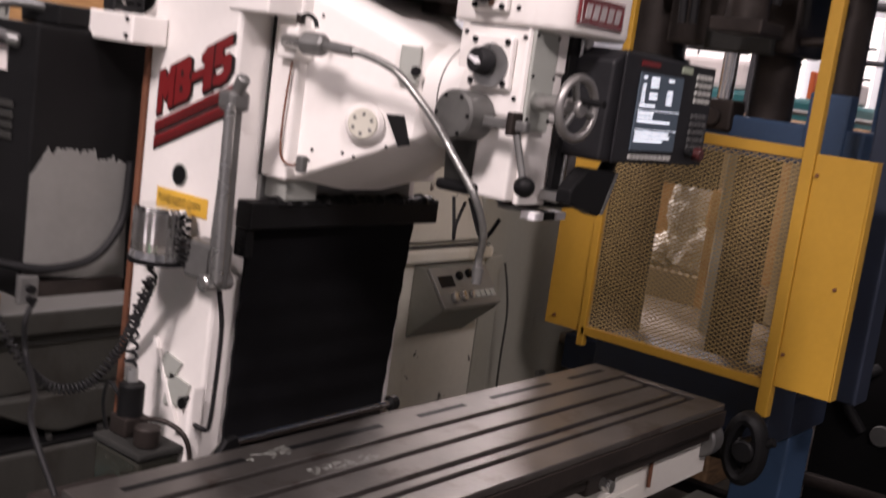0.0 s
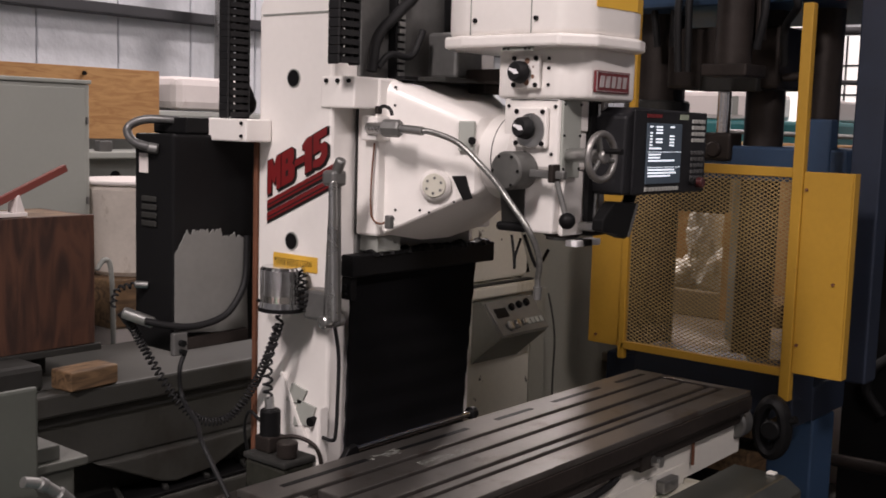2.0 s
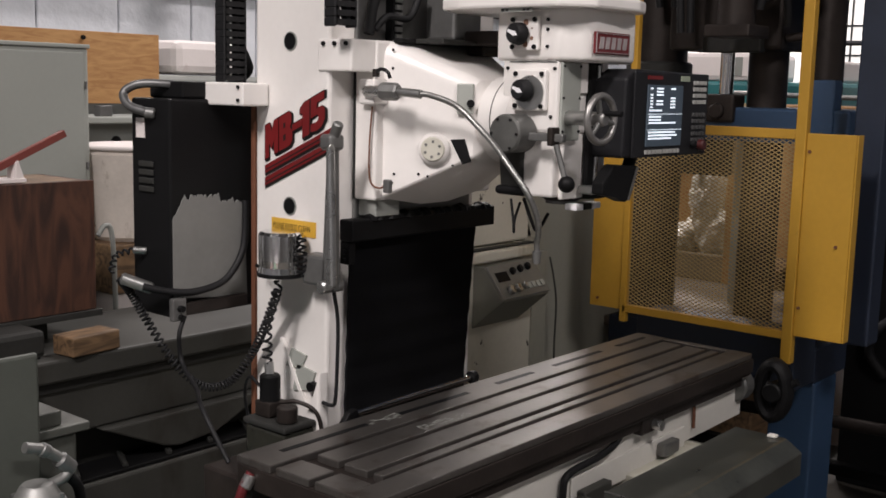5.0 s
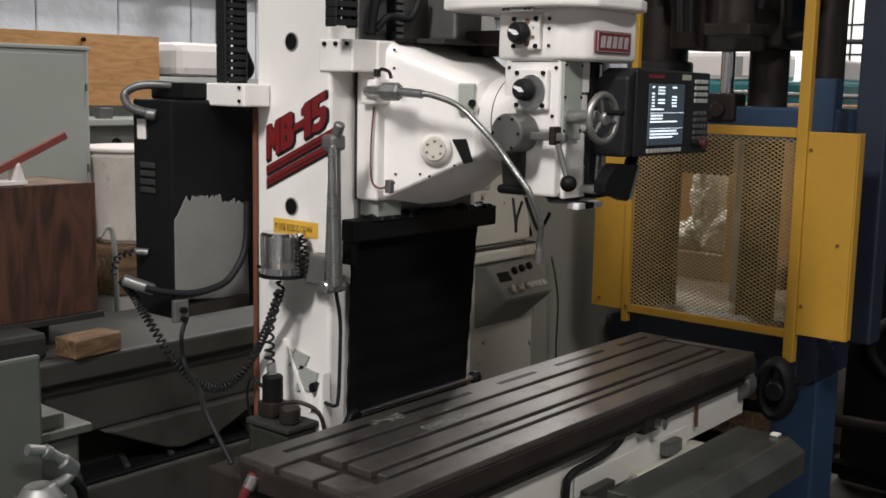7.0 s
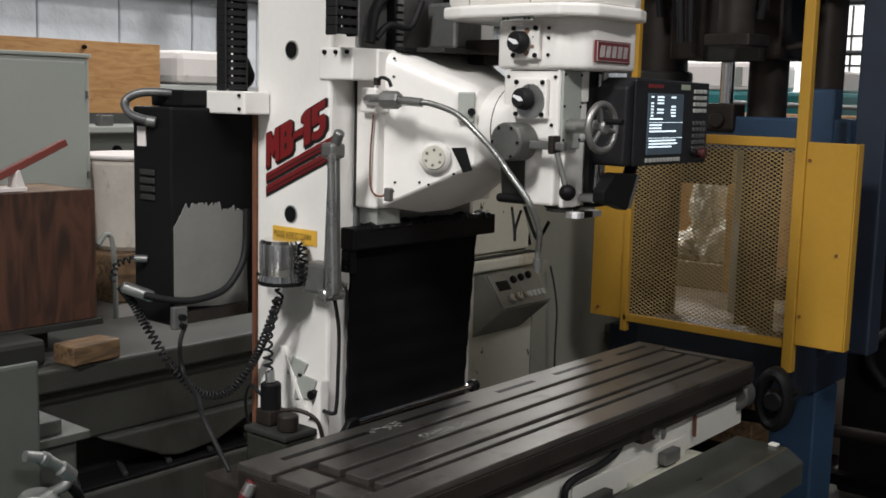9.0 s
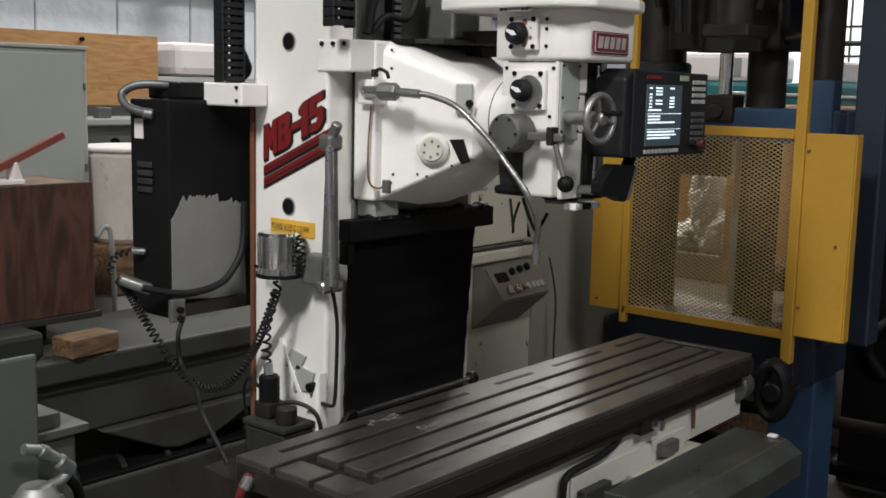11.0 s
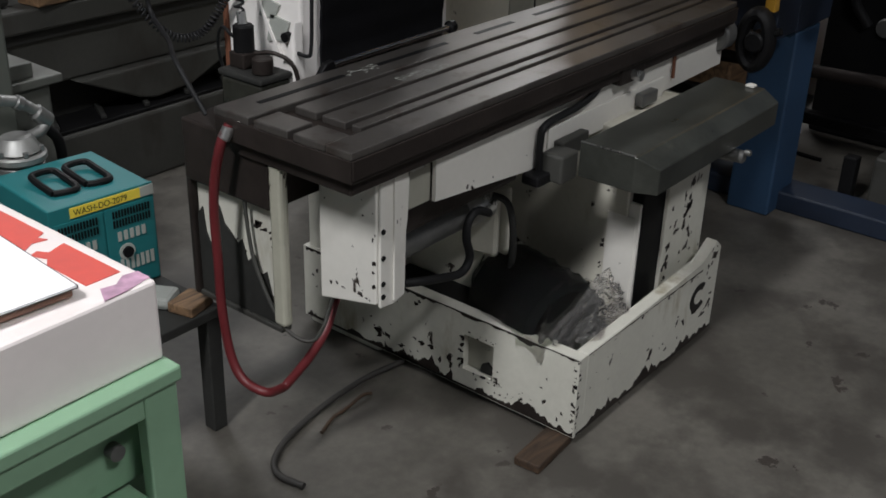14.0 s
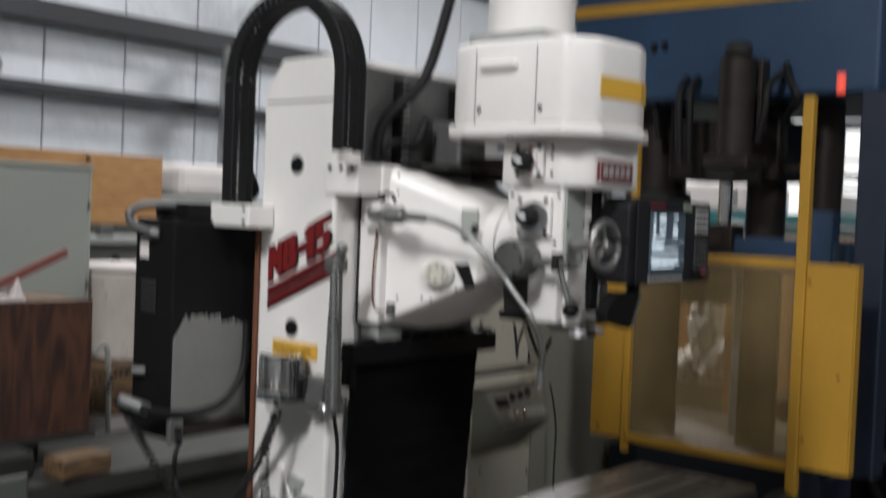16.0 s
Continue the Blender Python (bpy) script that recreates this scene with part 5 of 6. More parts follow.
single("dark_carriage", box((-0.6, 2.05, 0.702), (0.55, 2.55, 0.80), 0.02), M_DARKGREY, "grimy dark carriage on the machine bed", "machine part")

crate = thing("plywood_crate", (0.45, 2.45, 0.70), "dark stained plywood crate standing on the machine bed", "crate")
part("front_board", box((-0.25, 2.2, 0.81), (0.84, 2.22, 1.283), 0.003), M_CRATE, crate, "reddish brown plywood board")
part("side_board", box((0.82, 2.2205, 0.81), (0.84, 2.56, 1.28), 0.003), M_CRATE, crate)
part("crate_bottom", box((-0.27, 2.19, 0.785), (0.86, 2.57, 0.809), 0.003), M_DARKGREY, crate)
part("crate_top", box((-0.25, 2.2205, 1.262), (0.8195, 2.56, 1.28), 0.002), M_TIMBER, crate)
part("crate_leg", box((-0.2, 2.3, 0.702), (0.7, 2.45, 0.784), 0.003), M_DARKGREY, crate)
brk = thing("red_bar_stop", (0.55, 2.3, 1.28), "rust-red flat bar propped on the crate with a pale bracket", "bar")
part("bar", box((0.40, 2.25, 1.36), (0.78, 2.275, 1.385), 0.002, turn=pose(0, 0, 0, 0, -24, 0)), material("rust_red_bar", (0.2, 0.045, 0.035), 0.6), brk)
part("bracket", prism([(0.56, 1.284), (0.60, 1.284), (0.575, 1.36), (0.565, 1.35)], "y", 2.24, 2.30, 0.002), M_CARD, brk)
part("block", box((0.40, 2.26, 1.284), (0.47, 2.31, 1.36), 0.004), M_IRON_DARK, brk)
part("pale_slab", box((0.38, 2.235, 1.2835), (0.60, 2.32, 1.298), 0.002), M_CARD, brk)

gc = thing("grey_control_cabinet", (0.9, 3.2, 0.0), "tall light grey control cabinet standing behind the crate", "cabinet")
part("cabinet_body", box((0.45, 3.0, 0.0), (1.33, 3.45, 1.772), 0.006), M_LTGREY, gc)
part("cabinet_lid", box((0.44, 2.99, 1.7725), (1.336, 3.46, 1.79), 0.004), M_LTGREY, gc)
part("door_panel", box((0.48, 2.992, 0.1), (1.305, 2.9995, 1.755), 0.003), M_LTGREY, gc)
for z in (1.60, 1.25):
    part("hinge_pin", rod((1.315, 2.995, z), (1.315, 2.995, z + 0.03), 0.006, seg=8), M_GREYMET, gc)
ply = thing("plywood_sheet", (2.0, 4.0, 1.45), "bright orange plywood sheets leaning above the stored machines", "plywood")
part("sheet", box((0.9, 4.0, 1.51), (2.415, 4.02, 1.895), 0.002), M_PLY, ply)
part("sheet_back", box((0.2, 4.03, 1.5), (1.75, 4.05, 1.87), 0.002), M_PLY, ply)
part("hook", rod((1.93, 3.999, 1.86), (1.93, 3.985, 1.86), 0.012, seg=10), M_BLACK, ply)
shelf = thing("stored_casting", (2.1, 4.3, 0.0), "grey stored machine casting with round openings", "machine")
part("casting_body", box((0.6, 4.06, 0.0), (3.4, 4.9, 1.42), 0.02), M_GREY, shelf)
part("casting_ledge", box((0.6, 3.97, 1.40), (3.4, 4.0595, 1.44), 0.008), M_LTGREY, shelf)
part("casting_post", box((2.02, 3.99, 1.44), (2.1, 4.05, 1.5), 0.005), M_GREYMET, shelf)
for x, z, r in ((2.16, 1.30, 0.03), (2.05, 1.22, 0.02), (2.33, 1.20, 0.085)):
    part("casting_opening", rod((x, 4.0585, z), (x, 4.05, z), r, seg=24), M_BLACK, shelf)
drum = thing("white_drum", (1.62, 3.0, 0.0), "dirty white plastic tub standing on a box", "tub")
part("tub", rod((1.60, 3.05, 0.92), (1.60, 3.05, 1.33), 0.215, r2=0.25, seg=40, r_edge=0.02), material("dirty_white_plastic", (0.66, 0.6, 0.54), 0.5, var=0.15, scale=6, rust=((0.3, 0.24, 0.18), 0.62, 8, 0.5)), drum, "", True)
part("tub_lid", rod((1.60, 3.05, 1.331), (1.60, 3.05, 1.35), 0.256, seg=40, r_edge=0.006), M_CARD, drum, smooth=True)
part("timber_box", box((1.34, 2.85, 0.70), (1.85, 3.25, 0.918), 0.006), M_TIMBER, drum, "brown wooden box below the tub")
part("lower_box", box((1.36, 2.86, 0.0), (1.84, 3.24, 0.699), 0.01), M_CARD, drum)
pipe = thing("bent_pipe", (1.3, 2.8, 0.0), "grey bent pipe rising beside the tub", "pipe")
part("pipe_line", tube([(1.28, 2.75, 0.0), (1.28, 2.75, 0.7), (1.27, 2.75, 0.98), (1.24, 2.75, 1.03), (1.2, 2.75, 0.99)], 0.011), M_GREY, pipe, "", True)
# machine seen above the electrical cabinet
bg = thing("distant_grinder", (3.3, 5.0, 0.0), "distant grey and white machine against the insulated wall", "machine")
part("machine_body", box((2.95, 5.0, 0.0), (4.2, 5.8, 1.68), 0.03), M_GREY, bg)
part("machine_hood", box((3.28, 5.02, 1.685), (3.95, 5.6, 1.92), 0.06), M_CARD, bg, "white rounded hood")
part("machine_knob", rod((3.02, 5.0, 1.75), (3.02, 4.96, 1.75), 0.04, seg=16), M_BLACK, bg)
part("machine_top", box((2.85, 5.2, 1.682), (3.25, 5.7, 1.84), 0.02), M_DARKGREY, bg)
part("bench_edge", box((2.6, 5.9, 1.73), (3.3, 6.2, 1.80), 0.01), M_CARD, bg)
wrapm = thing("foil_wrapped_column", (5.0, 7.4, 0.0), "column wrapped in crumpled silver foil against the wall", "column")
part("wrapped_post", rod((5.66, 7.45, 0.0), (5.66, 7.45, 3.2), 0.11, r2=0.09, seg=24), M_STEEL, wrapm, smooth=True)
tall = thing("dark_tall_machine", (1.3, 6.0, 0.0), "dark tall machine with pale edges far behind", "machine")
part("tall_body", box((2.0, 6.0, 0.0), (2.42, 6.5, 2.5), 0.02), M_DARKGREY, tall)
part("tall_edge", box((2.43, 6.0, 0.0), (2.47, 6.3, 2.45), 0.01), M_STEEL, tall)
part("tall_cap", box((2.0, 5.98, 2.5), (2.5, 6.5, 2.6), 0.02), M_GREY, tall)

# ---- coolant tank and pump, parts washer, stand ----
tank = thing("coolant_tank", (-0.1, 1.4, 0.0), "grey steel coolant tank with a flat lid and pump", "tank")
M_TANK = material("oily_tank_grey", (0.1, 0.104, 0.093), 0.42, 0.2, 0.25, 5, 0.1, rust=((0.06, 0.055, 0.05), 0.58, 6.0, 0.6))
part("tank_body", box((-0.45, 1.215, 0.0), (0.15, 1.75, 0.725), 0.01), M_TANK, tank)
part("tank_lid", box((-0.48, 1.20, 0.726), (0.18, 1.78, 0.75), 0.004), M_TANK, tank)
part("lid_plate", box((-0.4, 1.22, 0.7505), (0.11, 1.62, 0.79), 0.004), M_TANK, tank)
part("lid_black_cap", rod((0.03, 1.45, 0.79), (0.03, 1.45, 0.82), 0.03, seg=18, r_edge=0.006), M_BLACK, tank, smooth=True)
part("tank_upright", box((-0.55, 1.18, 0.0), (0.028, 1.198, 0.965), 0.012), material("upright_green_grey", (0.085, 0.092, 0.08), 0.5, var=0.15, scale=4), tank, "grey-green sheet upright")
pump = thing("filter_pump", (-0.12, 1.0, 0.30), "cast aluminium filter pump with bent pipe at the tank", "pump")
PX, PY = -0.035, 1.095
M_CAST = material("cast_aluminium", (0.3, 0.3, 0.29), 0.48, 0.7, 0.25, 14, 0.15)
part("pump_bowl", rod((PX, PY, 0.40), (PX, PY, 0.60), 0.06, seg=30, r_edge=0.01), M_GREYMET, pump, smooth=True)
flange = part("pump_flange", rod((PX, PY, 0.60), (PX, PY, 0.622), 0.068, seg=30, r_edge=0.005), M_CAST, pump, "cast aluminium flange", True)
for k in range(6):
    a = k * 1.047 + 0.3
    part("flange_bolt", rod((PX + 0.057 * math.cos(a), PY + 0.057 * math.sin(a), 0.622), (PX + 0.057 * math.cos(a), PY + 0.057 * math.sin(a), 0.636), 0.007, seg=6), M_GREYMET, flange)
part("pump_dome", rod((PX, PY, 0.622), (PX, PY, 0.662), 0.058, r2=0.042, seg=30, r_edge=0.006), M_CAST, pump, "cast aluminium dome", True)
part("pump_pipe", tube([(PX - 0.03, PY, 0.76), (PX + 0.02, PY, 0.742), (PX + 0.075, PY + 0.005, 0.70), (PX + 0.09, PY + 0.005, 0.68), (PX + 0.07, PY, 0.658), (PX + 0.03, PY, 0.65)], 0.014), M_CAST, pump, "bent steel pipe", True)
part("pump_elbow", rod((PX + 0.06, PY + 0.004, 0.71), (PX + 0.098, PY + 0.006, 0.672), 0.021, seg=18, r_edge=0.005), M_GREYMET, pump, smooth=True)
part("pipe_collar", rod((PX + 0.01, PY, 0.748), (PX + 0.03, PY, 0.735), 0.018, seg=14, r_edge=0.003), M_GREYMET, pump, smooth=True)
part("pump_hose", tube([(PX + 0.09, PY + 0.02, 0.66), (0.1, 1.13, 0.60), (0.11, 1.15, 0.5), (0.06, 1.16, 0.35)], 0.014), M_RUBBER, pump, "", True)
stand = thing("steel_stand", (-0.15, 0.75, 0.0), "dark steel stand with a scrap of wood on its corner", "stand")
part("stand_top", box((-0.42, 0.52, 0.318), (0.10, 1.2, 0.345), 0.004), M_DARKGREY, stand)
for x, y in ((0.055, 0.525), (-0.40, 0.525), (0.055, 1.15), (-0.40, 1.15)):
    part("stand_leg", box((x, y, 0.0), (x + 0.04, y + 0.04, 0.318), 0.003), M_DARKGREY, stand)
single("scrap_wood", box((0.0, 0.53, 0.346), (0.085, 0.60, 0.372), 0.004, turn=pose(0, 0, 0, 0, 0, 14)), M_TIMBER, "scrap of raw wood on the steel stand", "wood scrap")
single("rag", box((-0.03, 0.60, 0.346), (0.05, 0.68, 0.375), 0.012, turn=pose(0, 0, 0, 0, 0, 30)), M_GREY, "crumpled grey rag on the steel stand", "rag")
ug = thing("ultrasonic_generator", (-0.04, 0.93, 0.346), "teal metal generator box with a black folding handle and yellow label", "generator")
part("case", box((-0.17, 0.762, 0.346), (0.095, 1.03, 0.60), 0.004), M_TEAL, ug)
part("front_frame", box((-0.172, 0.755, 0.346), (0.097, 0.7615, 0.602), 0.002), M_TEAL, ug)
lab = part("asset_label", box((-0.12, 0.7515, 0.572), (0.06, 0.7545, 0.596)), material("yellow_label", (0.75, 0.6, 0.06), 0.5), ug, "yellow label with black capitals")
lettering("label_letters", "WASH-DO-2079", 0.021, Matrix.Translation((-0.112, 0.7513, 0.576)) @ FRONT @ Matrix.Diagonal((0.92, 1, 1, 1)), M_BLACKINK, lab, 0.0003)
part("label_end", box((0.06, 0.7515, 0.572), (0.096, 0.7545, 0.597)), M_LTGREY, ug)
part("panel_left", box((-0.165, 0.751, 0.352), (-0.042, 0.7545, 0.565), 0.001), M_TEAL, ug)
part("panel_right", box((-0.037, 0.751, 0.352), (0.092, 0.7545, 0.565), 0.001), M_TEAL, ug)
for r in range(2):
    for i in range(13):
        for x0 in (-0.155, -0.018):
            part("louvre", box((x0 + i * 0.0078, 0.7485, 0.515 + r * 0.024), (x0 + 0.004 + i * 0.0078, 0.7508, 0.533 + r * 0.024)), M_BLACK, ug)
for x0, x1, z0, z1, n_ in ((-0.01, 0.07, 0.478, 0.502, 5), (-0.01, 0.085, 0.398, 0.43, 7), (-0.14, -0.06, 0.478, 0.502, 5)):
    for i in range(n_):
        w_ = (x1 - x0) / n_
        part("maker_bar", box((x0 + i * w_, 0.7488, z0), (x0 + i * w_ + w_ * 0.62, 0.7508, z1)), M_LTGREY, ug)
part("switch", rod((0.01, 0.751, 0.447), (0.01, 0.742, 0.447), 0.014, seg=16), M_BLACK, ug)
part("switch_ring", rod((0.01, 0.7508, 0.447), (0.01, 0.748, 0.447), 0.021, seg=20), M_LTGREY, ug)
for cx in (-0.085, 0.0):
    part("handle", tube([(cx - 0.03, 0.83, 0.606), (cx - 0.032, 0.90, 0.612), (cx - 0.028, 0.935, 0.616), (cx, 0.94, 0.618), (cx + 0.028, 0.935, 0.616), (cx + 0.032, 0.90, 0.612), (cx + 0.03, 0.83, 0.606), (cx, 0.822, 0.606), (cx - 0.03, 0.83, 0.606)], 0.0085, 8, 4), M_BLACK, ug, "black folding handle", True)

ug.rotation_euler.z = radians(-5)
ug.location.x += 0.015

# ---- green cabinet with carton and papers near the camera ----
gcab = thing("green_tool_cabinet", (-0.85, -0.05, 0.0), "pale green steel tool cabinet with a recessed front", "cabinet")
part("cabinet_top", box((-1.45, -0.265, 0.826), (-0.607, 0.30, 0.85), 0.004), M_GREEN, gcab)
part("corner_post", box((-0.665, -0.258, 0.0), (-0.612, -0.235, 0.8255), 0.003), M_GREEN, gcab)
part("corner_post", box((-0.64, -0.234, 0.0), (-0.612, 0.28, 0.8255), 0.003), M_GREEN, gcab)
part("corner_post", box((-1.44, -0.258, 0.0), (-1.40, -0.235, 0.8255), 0.003), M_GREEN, gcab)
part("front_rail", box((-1.3995, -0.258, 0.79), (-0.6655, -0.236, 0.8255), 0.003), M_GREEN, gcab)
part("drawer_front", box((-1.395, -0.205, 0.66), (-0.642, -0.195, 0.785), 0.003), M_GREEN, gcab)
part("drawer_rail", box((-1.3995, -0.25, 0.62), (-0.6655, -0.20, 0.655), 0.003), M_GREEN, gcab)
part("drawer_front", box((-1.395, -0.215, 0.06), (-0.642, -0.205, 0.615), 0.003), M_GREEN, gcab)
part("cabinet_back", box((-1.44, 0.281, 0.0), (-0.612, 0.295, 0.8255), 0.003), M_GREEN, gcab)
part("cabinet_lock", rod((-0.69, -0.206, 0.73), (-0.69, -0.222, 0.73), 0.012, seg=14), M_GREYMET, gcab)
carton = thing("white_carton_box", (-0.9, 0.02, 0.85), "white printed carton with red stripe lying on the green cabinet", "carton")
part("carton_body", box((-1.3, -0.236, 0.8505), (-0.612, 0.15, 0.968), 0.005), M_CARD, carton)
part("red_stripe", prism([(-0.682, 0.10), (-0.63, 0.10), (-0.63, -0.012), (-0.644, -0.02), (-0.638, -0.035), (-0.66, -0.03), (-0.682, -0.045)], "z", 0.9683, 0.9693), M_REDPRINT, carton, "red printed stripe, worn through in places")
part("red_stripe", prism([(-0.682, -0.06), (-0.668, -0.055), (-0.66, -0.07), (-0.63, -0.06), (-0.63, -0.185), (-0.682, -0.185), (-0.682, -0.10), (-0.672, -0.085)], "z", 0.9683, 0.9693), M_REDPRINT, carton)
part("purple_stain", prism([(-0.69, -0.235), (-0.655, -0.234), (-0.614, -0.225), (-0.614, -0.20), (-0.635, -0.196), (-0.655, -0.21), (-0.675, -0.205)], "z", 0.9684, 0.9692), material("purple_ink", (0.5, 0.3, 0.42), 0.6, var=0.45, scale=30), carton, "faded purple ink stain")
folder = thing("papers_on_folder", (-0.95, -0.08, 0.97), "white papers on a brown leather folder, on the carton", "papers")
part("folder", box((-1.3, -0.18, 0.970), (-0.70, 0.06, 0.982), 0.004, turn=pose(0, 0, 0, 0, 0, -4)), M_BROWN, folder, "brown leather folder")
part("board", box((-1.3, -0.185, 0.9825), (-0.695, 0.07, 0.987), 0.001, turn=pose(0, 0, 0, 0, 0, -4)), M_DARKGREY, folder)
part("paper", box((-1.3, -0.19, 0.9875), (-0.70, 0.075, 0.9905), 0.0, turn=pose(0, 0, 0, 0, 0, -4)), M_PAPER, folder, "white sheets")

# ---- machine behind the column, with a small sloping panel ----
gm = thing("grey_cream_machine", (1.7, 1.1, 0.0), "cream and grey machine with a small sloping control panel", "machine")
part("cabinet_body", box((1.30, 0.86, 0.0), (1.70, 1.4, 1.085), 0.01), M_CREAM, gm, "cream cabinet body")
part("top_ledge", box((1.28, 0.835, 1.0855), (1.70, 1.42, 1.122), 0.008), M_CREAM, gm, "cream top ledge")
part("ledge_shadow_strip", box((1.29, 0.85, 1.1225), (1.695, 0.88, 1.128), 0.002), M_DARKGREY, gm)
part("pilaster", box((1.703, 0.862, 0.0), (1.79, 0.899, 1.085), 0.004), M_GREENGREY, gm)
bm = prism([(1.20, 1.1285), (1.755, 1.1285), (1.665, 1.31), (1.52, 1.56), (1.20, 1.60)], "y", 0.9, 1.015, 0.01)
part("sloping_casting", bm, M_CREAM, gm, "cream casting with a sloping edge")
bm = prism([(0.8595, 1.078), (0.815, 1.078), (0.735, 0.975), (0.8595, 0.868)], "x", 1.365, 1.622, 0.004)
part("panel_box", bm, material("panel_box_grey", (0.17, 0.17, 0.145), 0.5, var=0.15, scale=6), gm, "grey-green wedge-shaped control box")
tilt = Matrix.Translation((1.4935, 0.7705, 1.0295)) @ pose(0, 0, 0, -38, 0, 0) @ Matrix.Diagonal((0.735, 1.0, 0.98, 1.0))
bm = box((-0.175, -0.004, -0.063), (0.175, 0.004, 0.063), 0.003)
bmesh.ops.transform(bm, matrix=tilt, verts=bm.verts)
panel = part("panel_face", bm, material("dull_panel_grey", (0.2, 0.2, 0.185), 0.45, 0.3, 0.15, 12), gm, "pale panel face with knobs and keys")
bm = box((-0.15, -0.007, 0.0), (-0.065, -0.0042, 0.035), 0.002)
bmesh.ops.transform(bm, matrix=tilt, verts=bm.verts)
part("display", bm, M_BLACK, panel)
for x, z, r in ((-0.03, 0.03, 0.013), (0.03, 0.034, 0.013), (0.09, 0.038, 0.013), (-0.105, -0.035, 0.016), (-0.05, -0.033, 0.016), (0.0, -0.03, 0.011)):
    bm = rod((x, -0.004, z), (x, -0.02, z), r, seg=14, r_edge=0.003)
    bmesh.ops.transform(bm, matrix=tilt, verts=bm.verts)
    part("panel_knob", bm, M_STEEL if z < 0 else M_BLACK, panel, smooth=True)
for i in range(4):
    bm = box((0.03 + i * 0.033, -0.009, -0.04), (0.055 + i * 0.033, -0.004, -0.018), 0.002)
    bmesh.ops.transform(bm, matrix=tilt, verts=bm.verts)
    part("panel_key", bm, M_LTGREY, panel)
part("grey_cabinet", box((1.705, 0.90, 0.0), (2.5, 1.5, 1.42), 0.012), M_GREENGREY, gm, "grey-green side cabinet")
part("hanging_cable", tube([(1.75, 0.825, 1.07), (1.77, 0.82, 1.0), (1.80, 0.825, 0.9), (1.82, 0.84, 0.75), (1.84, 0.85, 0.6)], 0.0035), M_GRIMY, gm, "", True)
part("side_tap", box((2.06, 0.84, 0.64), (2.10, 0.859, 0.68), 0.004), M_GREYMET, gm)

# ---- hydraulic press with its yellow guard ----
press = thing("hydraulic_press", (2.4, 0.35, 0.0), "blue hydraulic press with a yellow wire guard around its bed", "press")
X = 1.88
part("guard_frame_top", box((X - 0.012, 0.02, 1.515), (X + 0.012, 0.60, 1.545), 0.002), M_YELLOW, press)
part("guard_frame_bottom", box((X - 0.012, 0.02, 0.895), (X + 0.012, 0.60, 0.92), 0.002), M_YELLOW, press)
part("guard_post", box((X - 0.016, -0.008, 0.82), (X + 0.016, 0.026, 2.04), 0.003), M_YELLOW, press, "yellow guard post")
part("guard_post", box((X - 0.012, 0.586, 0.86), (X + 0.012, 0.61, 2.2), 0.003), M_YELLOW, press)
part("guard_panel", box((X - 0.008, -0.158, 0.91), (X + 0.004, -0.0085, 1.535), 0.002), M_YELLOW, press, "yellow sheet panel of the guard")
part("guard_panel_side", box((X - 0.008, -0.164, 0.91), (X + 0.035, -0.1585, 1.535), 0.002), M_YELLOW, press)
part("guard_panel", box((X - 0.004, 0.6105, 0.90), (X + 0.008, 0.735, 1.6), 0.002), M_YELLOW, press, "yellow sheet panel of the guard")
for y, z in ((-0.02, 1.48), (-0.02, 1.0), (0.70, 0.93), (-0.12, 1.2)):
    part("guard_bolt", rod((X - 0.008, y, z), (X - 0.014, y, z), 0.005, seg=8), M_BROWNRUST, press)
bm = bmesh.new()
y0, y1, z0, z1, dy, dz = 0.026, 0.586, 0.92, 1.515, 0.0225, 0.0128
slope = dz / dy
n_ = int(((y1 - y0) * slope + (z1 - z0)) / dz) + 2
for s in (1, -1):
    for i in range(n_):
        c = i * dz - ((y1 - y0) * slope if s > 0 else 0)
        ya, za, yb, zb = y0, z0 + c, y1, z0 + c + s * slope * (y1 - y0)
        pts = []
        for yy in (y0, y1):
            zz = za + s * slope * (yy - y0)
            pts.append((yy, zz))
        lo, hi = pts
        def cut(p, q, z):
            k = (z - p[1]) / (q[1] - p[1])
            return (p[0] + k * (q[0] - p[0]), z)
        if max(lo[1], hi[1]) <= z0 or min(lo[1], hi[1]) >= z1:
            continue
        a_, b_ = lo, hi
        for zl, keep_above in ((z0, True), (z1, False)):
            ina = a_[1] >= zl if keep_above else a_[1] <= zl
            inb = b_[1] >= zl if keep_above else b_[1] <= zl
            if ina and not inb:
                b_ = cut(a_, b_, zl)
            elif inb and not ina:
                a_ = cut(a_, b_, zl)
        if abs(b_[0] - a_[0]) < 0.002:
            continue
        rod((X + 0.0008 * s, a_[0], a_[1]), (X + 0.0008 * s, b_[0], b_[1]), 0.0017, seg=4, bm=bm)
part("wire_mesh", bm, material("dull_yellow_wire", (0.5, 0.36, 0.16), 0.45, 0.3, 0.2, 10), press, "expanded metal mesh, dull yellow")
# dark blue puts the shade under the guard into the beams' colour
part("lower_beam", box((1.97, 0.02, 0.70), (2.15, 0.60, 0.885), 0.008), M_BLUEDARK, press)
part("press_leg", box((2.22, 0.04, 0.0), (2.42, 0.20, 0.68), 0.008), M_BLUE, press, "blue press leg")
part("press_leg", box((2.22, 0.62, 0.0), (2.42, 0.78, 0.68), 0.008), M_BLUE, press)
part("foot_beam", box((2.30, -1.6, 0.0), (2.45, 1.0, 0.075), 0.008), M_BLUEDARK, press)
